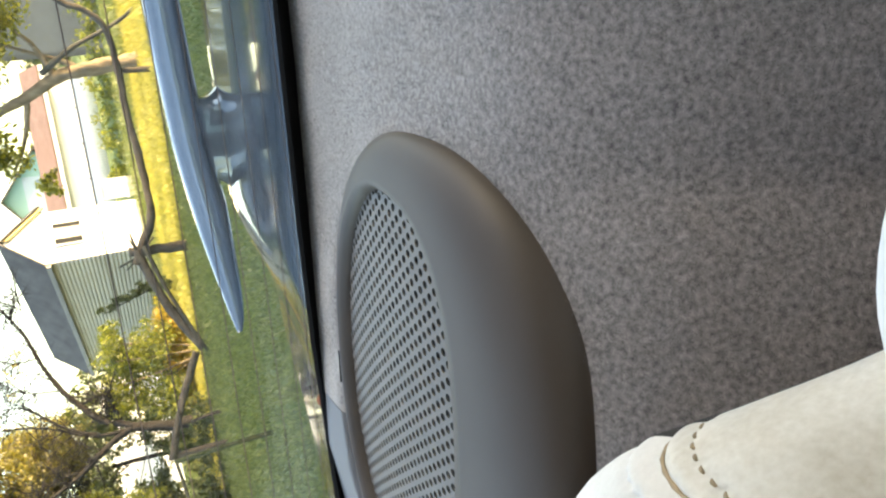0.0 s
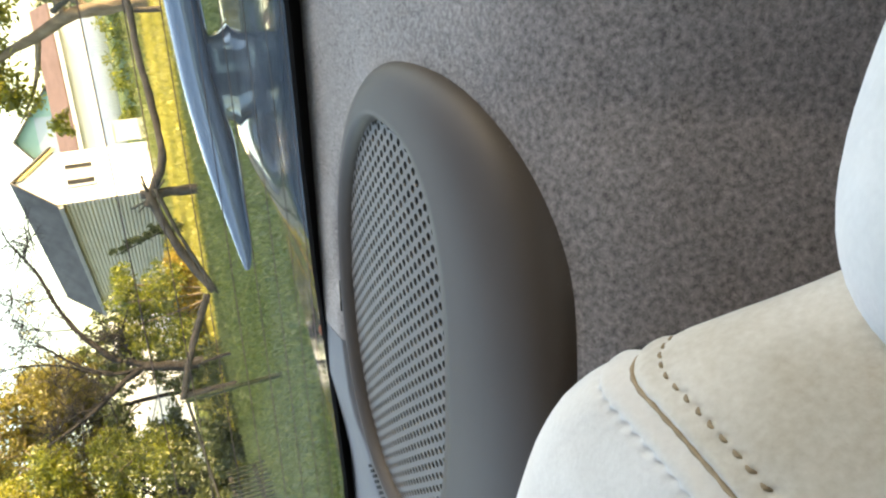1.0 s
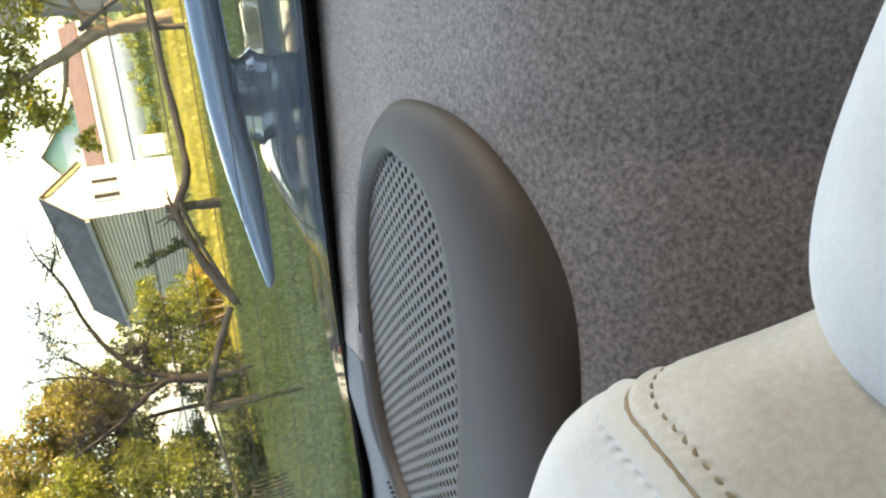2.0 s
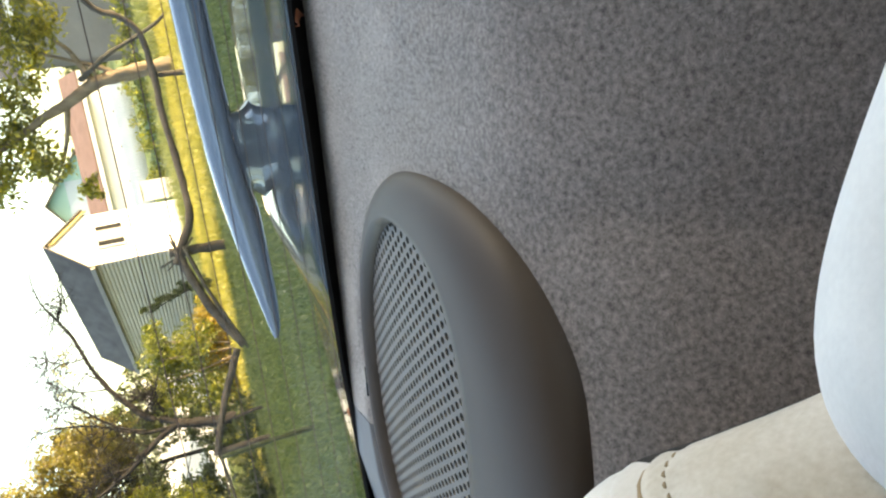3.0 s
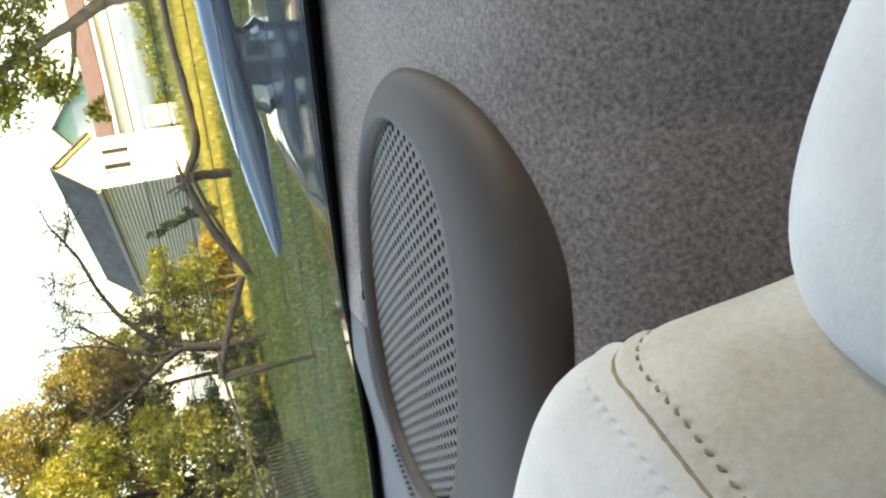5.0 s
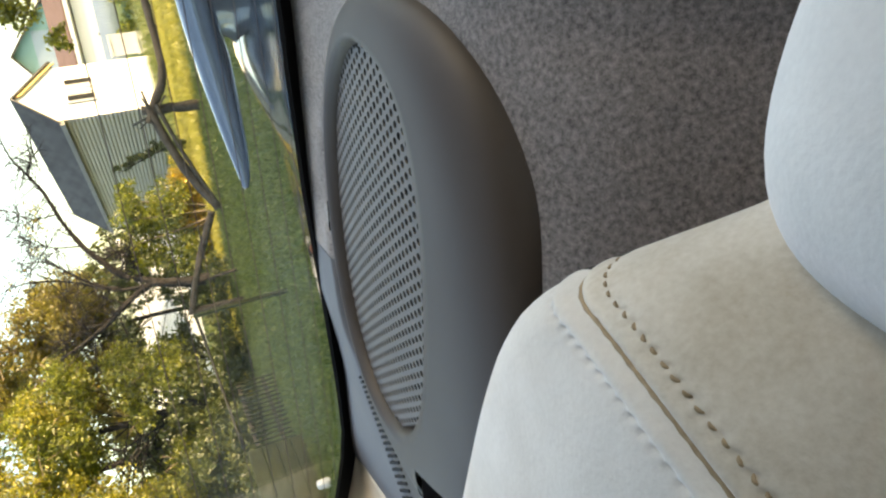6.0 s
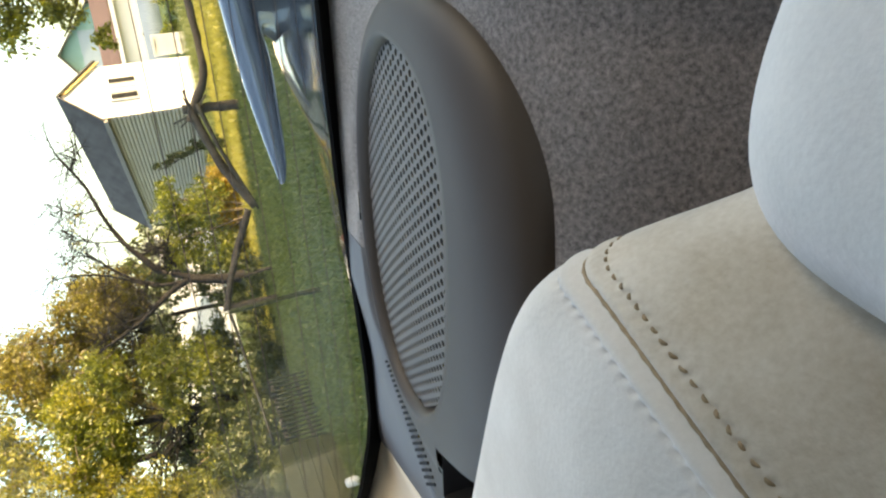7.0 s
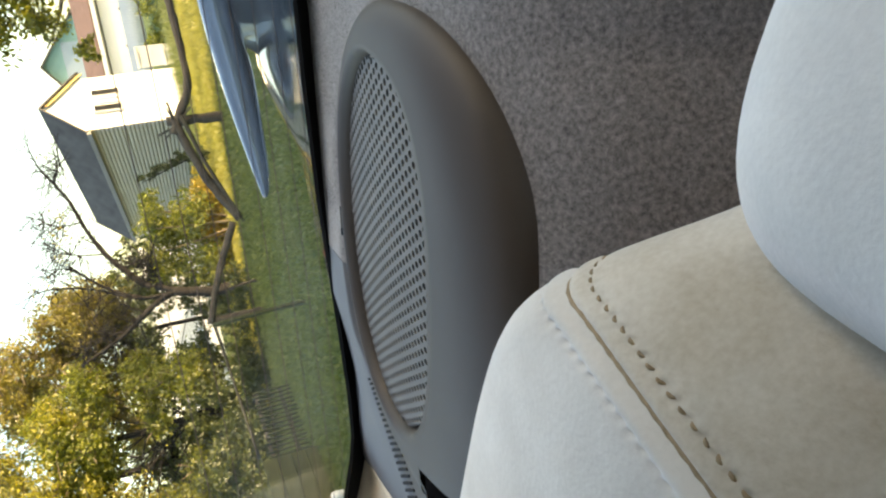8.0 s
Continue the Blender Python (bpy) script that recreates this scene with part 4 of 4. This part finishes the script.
# olive board colour keeps the post faint, in place of glass haze
post = tagged(tube("fence_post", [(-3.97, 6.25, -0.15), (-3.98, 6.27, 0.35), (-4.02, 6.3, 0.86)], 0.025, 0.020, OLD_BOARD, seed=7), "leaning weathered wooden post in the lawn, toned olive for haze", "post")

# low board wall and a stack of slats at the garden's edge
low_wall = thing("board_wall", "low wall of mossy tan weathered boards", "wall")
mB, lenB = wall_frame((-6.35, 4.6), (-6.08, 6.62))
for k in range(4):
    box("board", mB @ Vector((lenB / 2, 0.01 * (k % 2), 0.07 + 0.158 * k)), (lenB, 0.05, 0.152), OLD_BOARD, low_wall, m=mB.to_3x3().to_4x4(), bevel=0.006)
panel_fence = thing("slat_panel", "low weathered panel of thin upright slats", "fence")
mK, lenK = wall_frame((-6.38, 6.95), (-6.18, 8.0))
for k in range(16):
    box("slat", mK @ Vector((lenK * (k + 0.5) / 16, 0.0, 0.24 + 0.03 * math.sin(k * 2.3))), (0.022, 0.02, 0.50), OLD_BOARD, panel_fence, m=mK.to_3x3().to_4x4(), bevel=0.004)
for z in (0.16, 0.46):
    box("rail", mK @ Vector((lenK / 2, 0.03, z)), (lenK, 0.03, 0.05), TIMBER, panel_fence, m=mK.to_3x3().to_4x4(), bevel=0.004)

drum = rounded("plastic_jar", (-5.72, 5.48, 0.06), (0.04, 0.04, 0.075), 4, WHITE_PLASTIC, None, None, 24, 16)
tagged(drum, "small white plastic jar standing on the lawn", "jar")

# ---- garden: trees ----
right_tree = thing("leaning_tree", "slim tree with a sunlit trunk and loose yellow-green crown", "tree")
tube("trunk", [(-1.20, 12.94, -0.2), (-1.24, 12.94, 0.1), (-1.27, 12.94, 0.52), (-1.31, 12.93, 0.85), (-1.39, 12.93, 1.19), (-1.62, 12.9, 1.63), (-1.77, 12.88, 1.97), (-2.1, 12.85, 2.6), (-2.2, 12.9, 3.3)], 0.14, 0.04, BARK, right_tree, 10, seed=11)
tube("limb", [(-1.39, 12.93, 1.19), (-1.04, 12.96, 1.35), (-0.79, 12.98, 1.5), (-0.35, 12.99, 2.0)], 0.06, 0.015, BARK, right_tree, seed=12)
tube("limb", [(-1.31, 12.93, 0.85), (-1.16, 12.95, 1.06), (-1.05, 12.95, 1.35), (-0.75, 12.97, 2.1)], 0.055, 0.015, BARK, right_tree, seed=13)
tube("limb", [(-1.62, 12.9, 1.63), (-1.99, 12.85, 1.70), (-2.4, 12.8, 1.85), (-2.8, 12.7, 2.1)], 0.05, 0.012, BARK, right_tree, seed=14)
tube("limb", [(-1.30, 12.93, 1.36), (-1.10, 12.7, 1.12), (-0.94, 12.6, 0.88), (-0.74, 12.5, 0.46), (-0.56, 12.4, 0.15), (-0.40, 12.4, -0.02)], 0.045, 0.02, DARK_TIMBER, right_tree, seed=15)
leaves("crown", [(-0.9, 13.0, 2.05, 0.55, 0.5, 0.42), (-0.35, 13.0, 1.75, 0.5, 0.5, 0.40), (-1.6, 12.9, 2.45, 0.6, 0.5, 0.4), (-2.15, 12.85, 2.2, 0.55, 0.5, 0.33),
                 (-2.5, 12.8, 2.0, 0.4, 0.4, 0.25), (-2.9, 12.7, 1.55, 0.25, 0.3, 0.16), (-0.2, 13.0, 2.5, 0.8, 0.6, 0.5), (-1.4, 12.9, 3.0, 0.9, 0.7, 0.5), (-2.5, 12.8, 2.75, 0.6, 0.5, 0.4),
                 (0.6, 13.0, 2.4, 0.7, 0.6, 0.6), (-0.6, 13.0, 3.3, 0.9, 0.7, 0.5), (0.9, 13.0, 3.2, 0.9, 0.7, 0.6), (-2.2, 12.8, 3.4, 0.8, 0.6, 0.4), (1.6, 13.0, 2.2, 0.8, 0.7, 0.7)], 16000, 0.055, LEAF_GOLD, right_tree, 21)

dead_tree = thing("bare_tree", "dark bare tree with crooked spreading branches", "tree")
DEAD = [
    (0.10, 0.075, [(-6.52, 11.25, -0.1), (-6.51, 11.25, 0.26), (-6.52, 11.25, 0.53), (-6.46, 11.28, 0.86), (-6.4, 11.31, 1.14)]),
    (0.055, 0.02, [(-6.4, 11.31, 1.14), (-6.5, 11.26, 1.38), (-6.65, 11.17, 1.66), (-6.8, 11.08, 1.9), (-6.94, 11.0, 2.21), (-7.1, 10.89, 2.64)]),
    (0.06, 0.008, [(-6.44, 11.29, 0.94), (-6.34, 11.35, 1.25), (-6.21, 11.42, 1.55), (-5.97, 11.55, 1.78), (-5.73, 11.67, 1.97), (-5.36, 11.84, 2.16), (-4.93, 12.03, 2.3), (-4.66, 12.14, 2.44), (-4.37, 12.24, 2.61), (-4.03, 12.36, 2.68)]),
    (0.03, 0.006, [(-6.4, 11.32, 1.6), (-6.28, 11.38, 1.9), (-6.1, 11.48, 2.17), (-5.88, 11.6, 2.44), (-5.8, 11.63, 2.65), (-5.89, 11.59, 2.83)]),
    (0.025, 0.01, [(-6.34, 11.35, 1.25), (-6.12, 11.47, 1.32), (-5.91, 11.58, 1.38)]),
    (0.02, 0.01, [(-5.97, 11.55, 1.78), (-5.91, 11.58, 1.56), (-5.93, 11.57, 1.36)]),
    (0.012, 0.005, [(-4.66, 12.14, 2.44), (-4.47, 12.21, 2.37), (-4.28, 12.28, 2.3)]),
    (0.012, 0.005, [(-5.23, 11.9, 2.21), (-5.23, 11.9, 2.53), (-5.06, 11.98, 2.83)]),
    (0.014, 0.005, [(-5.72, 11.68, 2.01), (-5.64, 11.71, 2.46), (-5.41, 11.82, 2.76)]),
    (0.035, 0.006, [(-6.42, 11.31, 1.15), (-6.42, 11.3, 1.52), (-6.34, 11.35, 1.83), (-6.15, 11.45, 2.27), (-6.05, 11.51, 2.79), (-6.08, 11.49, 3.1)]),
    (0.02, 0.006, [(-6.8, 11.08, 1.9), (-6.8, 11.08, 2.18), (-6.91, 11.01, 2.52)]),
]
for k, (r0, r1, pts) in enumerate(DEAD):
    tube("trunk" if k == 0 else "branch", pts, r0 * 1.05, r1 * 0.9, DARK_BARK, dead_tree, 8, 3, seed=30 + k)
rng = random.Random(44)
tv, tf = [], []
for r0, r1, pts in DEAD[1:]:
    line = smooth_line(pts, 4)
    for _ in range(34):
        q = line[rng.randrange(len(line) // 3, len(line))]
        d = Vector((rng.uniform(-1, 1), rng.uniform(-0.6, 0.6), rng.uniform(-0.3, 1.0))).normalized() * rng.uniform(0.15, 0.6)
        k1 = q + d * 0.5 + Vector((rng.uniform(-.07, .07), 0, rng.uniform(-.07, .07)))
        twig = [([q, k1, q + d], [0.008, 0.005, 0.003])]
        for w in (0.35, 0.6, 0.8):
            o = q.lerp(q + d, w) if w > 0.5 else q.lerp(k1, 2 * w)
            e = Vector((rng.uniform(-1, 1), rng.uniform(-0.6, 0.6), rng.uniform(-0.6, 1.0))).normalized() * rng.uniform(0.08, 0.26)
            twig.append(([o, o + e * 0.5 + Vector((0, 0, 0.02)), o + e], [0.0045, 0.0035, 0.0022]))
        for pts3, radii in twig:
            v, f = tube_data(pts3, radii, 4)
            tf += [tuple(i + len(tv) for i in g) for g in f]
            tv += v
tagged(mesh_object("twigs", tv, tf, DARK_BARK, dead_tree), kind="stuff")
leaves("last_leaves", [(-5.0, 12.0, 2.5, 0.5, 0.4, 0.35), (-5.7, 11.7, 2.6, 0.5, 0.3, 0.4), (-6.1, 11.5, 2.9, 0.4, 0.3, 0.3), (-4.3, 12.3, 2.5, 0.3, 0.2, 0.2)], 260, 0.03, LEAF_RUST, dead_tree, 46)

bush = thing("bush", "leafy yellow-green bush in sunshine before the shed", "bush")
for k in range(7):
    a = k * 0.9
    tube("stem", [(-5.75 + 0.1 * math.cos(a), 12.0 + 0.1 * math.sin(a), -0.05), (-5.75 + 0.3 * math.cos(a), 12.0 + 0.3 * math.sin(a), 0.6), (-5.75 + 0.45 * math.cos(a), 12.0 + 0.4 * math.sin(a), 1.2)], 0.02, 0.006, BARK, bush, 6, 3, seed=50 + k)
leaves("foliage", [(-5.5, 12.0, 1.15, 0.40, 0.4, 0.36), (-5.85, 11.9, 0.9, 0.45, 0.4, 0.45), (-6.1, 11.7, 1.15, 0.35, 0.4, 0.40), (-5.45, 12.0, 0.6, 0.40, 0.4, 0.40), (-6.2, 11.7, 0.5, 0.4, 0.4, 0.40), (-5.15, 12.1, 1.2, 0.2, 0.3, 0.15)], 8000, 0.036, LEAF_GREEN, bush, 22)
golden = thing("golden_shrub", "low golden-yellow shrub in sunshine at the lawn's edge", "bush")
for k in range(5):
    a = k * 1.25
    tube("stem", [(-5.6, 12.6, -0.05), (-5.6 + 0.25 * math.cos(a), 12.6 + 0.2 * math.sin(a), 0.3), (-5.6 + 0.5 * math.cos(a), 12.6 + 0.3 * math.sin(a), 0.5)], 0.015, 0.005, BARK, golden, 6, 3, seed=60 + k)
leaves("foliage", [(-5.3, 12.4, 0.32, 0.40, 0.3, 0.28), (-5.65, 12.3, 0.30, 0.45, 0.3, 0.30), (-6.0, 12.2, 0.30, 0.40, 0.3, 0.28), (-6.45, 12.2, 0.26, 0.35, 0.3, 0.22)], 6500, 0.034, LEAF_ORANGE, golden, 23)


sapling = thing("sapling", "thin dead sapling before the shed, leaves coloured dark for backlight", "sapling")
tube("stem", [(-4.85, 13.05, -0.05), (-4.95, 13.02, 0.5), (-5.2, 12.98, 1.25)], 0.02, 0.006, DARK_BARK, sapling, 6, 3, seed=81)
# darker leaf colour gives the sapling its backlit look
leaves("backlit_toned_leaves", [(-4.88, 13.04, 0.25 + 0.15 * k, 0.15 - 0.014 * k, 0.1, 0.15) if k < 2 else (-4.78 - 0.05 * k, 13.02, 0.25 + 0.14 * k, 0.13 - 0.012 * k, 0.1, 0.15) for k in range(8)], 2600, 0.024, LEAF_DARK, sapling, 82)


def tree(name, label, base, crown, count, size, mat, seed, trunk_r=0.10):
    t = thing(name, label, "tree", "trees along the garden's edge")
    rg = random.Random(seed)
    x, y = base
    top = max(c[2] for c in crown)
    bend = [(x, y, -0.15), (x + 0.08, y, top * 0.3), (x - 0.05, y + 0.1, top * 0.6), (x + 0.1, y, top)]
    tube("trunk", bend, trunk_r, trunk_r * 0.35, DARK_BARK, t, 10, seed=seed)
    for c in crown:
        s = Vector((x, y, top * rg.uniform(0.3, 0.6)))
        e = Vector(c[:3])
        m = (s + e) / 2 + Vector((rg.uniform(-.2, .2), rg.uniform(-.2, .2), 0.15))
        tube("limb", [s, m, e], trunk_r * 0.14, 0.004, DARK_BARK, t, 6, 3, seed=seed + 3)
    tw, tq = [], []
    for c in crown:
        for _ in range(7):
            o = Vector(c[:3]) + Vector((rg.uniform(-.3, .3) * c[3], rg.uniform(-.3, .3) * c[4], rg.uniform(-.6, .2) * c[5]))
            d = Vector((rg.uniform(-1, 1), rg.uniform(-1, 1), rg.uniform(-0.3, 1))).normalized() * c[3] * rg.uniform(0.7, 1.3)
            v, f = tube_data([o, o + d * 0.5 + Vector((0, 0, 0.04)), o + d], [0.012, 0.008, 0.004], 5)
            tq += [tuple(i + len(tw) for i in g) for g in f]
            tw += v
    tagged(mesh_object("twigs", tw, tq, BARK, t), kind="stuff")
    leaves("crown", crown, count, size, mat, t, seed)
    return t


def crown_clumps(n, x0, y0, x1, y1, z0, z1, size, seed):
    """Clumps strewn over a strip of the plan between two heights."""
    rg = random.Random(seed)
    out = []
    for _ in range(n):
        t = rg.random()
        s = size * rg.uniform(0.6, 1.25)
        out.append((x0 + (x1 - x0) * t + rg.uniform(-0.4, 0.4), y0 + (y1 - y0) * t + rg.uniform(-0.4, 0.4), rg.uniform(z0, z1), s, s, s * 0.75))
    return out


tree("autumn_tree", "spreading tree with thinning rusty-gold leaves", (-8.1, 13.0),
     crown_clumps(16, -7.3, 13.0, -9.1, 12.1, 1.85, 3.0, 0.40, 3) + crown_clumps(10, -7.7, 12.8, -9.6, 11.6, 2.8, 4.5, 0.5, 4) + crown_clumps(12, -7.3, 12.7, -8.7, 11.6, 2.4, 4.4, 0.42, 14) + [(-7.15, 12.8, 1.70, 0.30, 0.3, 0.22), (-7.33, 12.8, 2.0, 0.32, 0.3, 0.24), (-7.72, 12.9, 1.95, 0.3, 0.3, 0.2), (-7.78, 12.8, 2.2, 0.35, 0.3, 0.26), (-8.32, 12.8, 2.05, 0.35, 0.3, 0.24), (-6.92, 12.8, 1.36, 0.25, 0.3, 0.2)], 44000, 0.036, LEAF_RUST, 71, 0.05)
tree("garden_tree", "dense green tree with sky showing through the crown", (-8.9, 11.2),
     crown_clumps(26, -8.0, 11.7, -10.2, 9.8, 1.1, 3.4, 0.5, 5), 60000, 0.036, LEAF_GREEN, 72)
tree("garden_tree", "tall yellow-green tree with sky showing through the crown", (-10.4, 9.6),
     crown_clumps(34, -8.2, 11.2, -11.6, 8.0, 2.2, 4.8, 0.55, 6) + crown_clumps(10, -10.0, 9.9, -11.8, 8.0, 1.2, 2.8, 0.55, 7), 62000, 0.038, LEAF_GOLD, 73)
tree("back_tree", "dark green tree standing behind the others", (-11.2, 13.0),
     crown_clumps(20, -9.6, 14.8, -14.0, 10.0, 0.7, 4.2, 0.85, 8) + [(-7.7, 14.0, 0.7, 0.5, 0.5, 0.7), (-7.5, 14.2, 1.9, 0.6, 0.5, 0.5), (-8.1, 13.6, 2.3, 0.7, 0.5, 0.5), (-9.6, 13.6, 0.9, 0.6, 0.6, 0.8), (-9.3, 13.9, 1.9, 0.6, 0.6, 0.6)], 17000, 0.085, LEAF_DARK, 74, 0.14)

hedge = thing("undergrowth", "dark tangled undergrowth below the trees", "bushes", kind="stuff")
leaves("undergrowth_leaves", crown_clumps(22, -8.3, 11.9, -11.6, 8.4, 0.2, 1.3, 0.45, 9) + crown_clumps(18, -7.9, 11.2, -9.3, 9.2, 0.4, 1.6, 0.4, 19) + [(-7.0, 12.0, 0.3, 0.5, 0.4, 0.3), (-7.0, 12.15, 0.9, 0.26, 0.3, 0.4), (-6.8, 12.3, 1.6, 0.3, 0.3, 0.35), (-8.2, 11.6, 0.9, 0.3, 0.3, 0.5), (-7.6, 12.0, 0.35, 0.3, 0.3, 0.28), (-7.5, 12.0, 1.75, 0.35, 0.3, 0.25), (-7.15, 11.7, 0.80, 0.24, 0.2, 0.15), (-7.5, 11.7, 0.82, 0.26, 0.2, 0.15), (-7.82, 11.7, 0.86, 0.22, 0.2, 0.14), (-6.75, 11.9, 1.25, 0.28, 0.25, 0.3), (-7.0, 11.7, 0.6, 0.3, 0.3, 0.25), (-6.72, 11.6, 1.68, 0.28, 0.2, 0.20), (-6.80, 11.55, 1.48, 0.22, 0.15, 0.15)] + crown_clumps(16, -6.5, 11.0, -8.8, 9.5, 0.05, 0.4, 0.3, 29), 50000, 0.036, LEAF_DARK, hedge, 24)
hedge2 = thing("shrub_row", "dark shaggy row of low shrubs beyond the lawn", "bushes", kind="stuff")
leaves("shrub_leaves", [(-4.3 + 0.62 * k, 19.6 + 0.06 * k, 0.30, 0.5, 0.4, 0.36) for k in range(11)], 5000, 0.05, LEAF_GREEN, hedge2, 25)
woods = thing("far_woods", "hazy line of distant trees", "trees", kind="stuff")
leaves("far_leaves", [(-62 + 4.6 * k, 66 + 5 * math.sin(k * 1.7), 1.6 + 0.5 * math.sin(k * 2.9), 3.4, 2.5, 2.2) for k in range(22)], 14000, 0.35, LEAF_DARK, woods, 26)
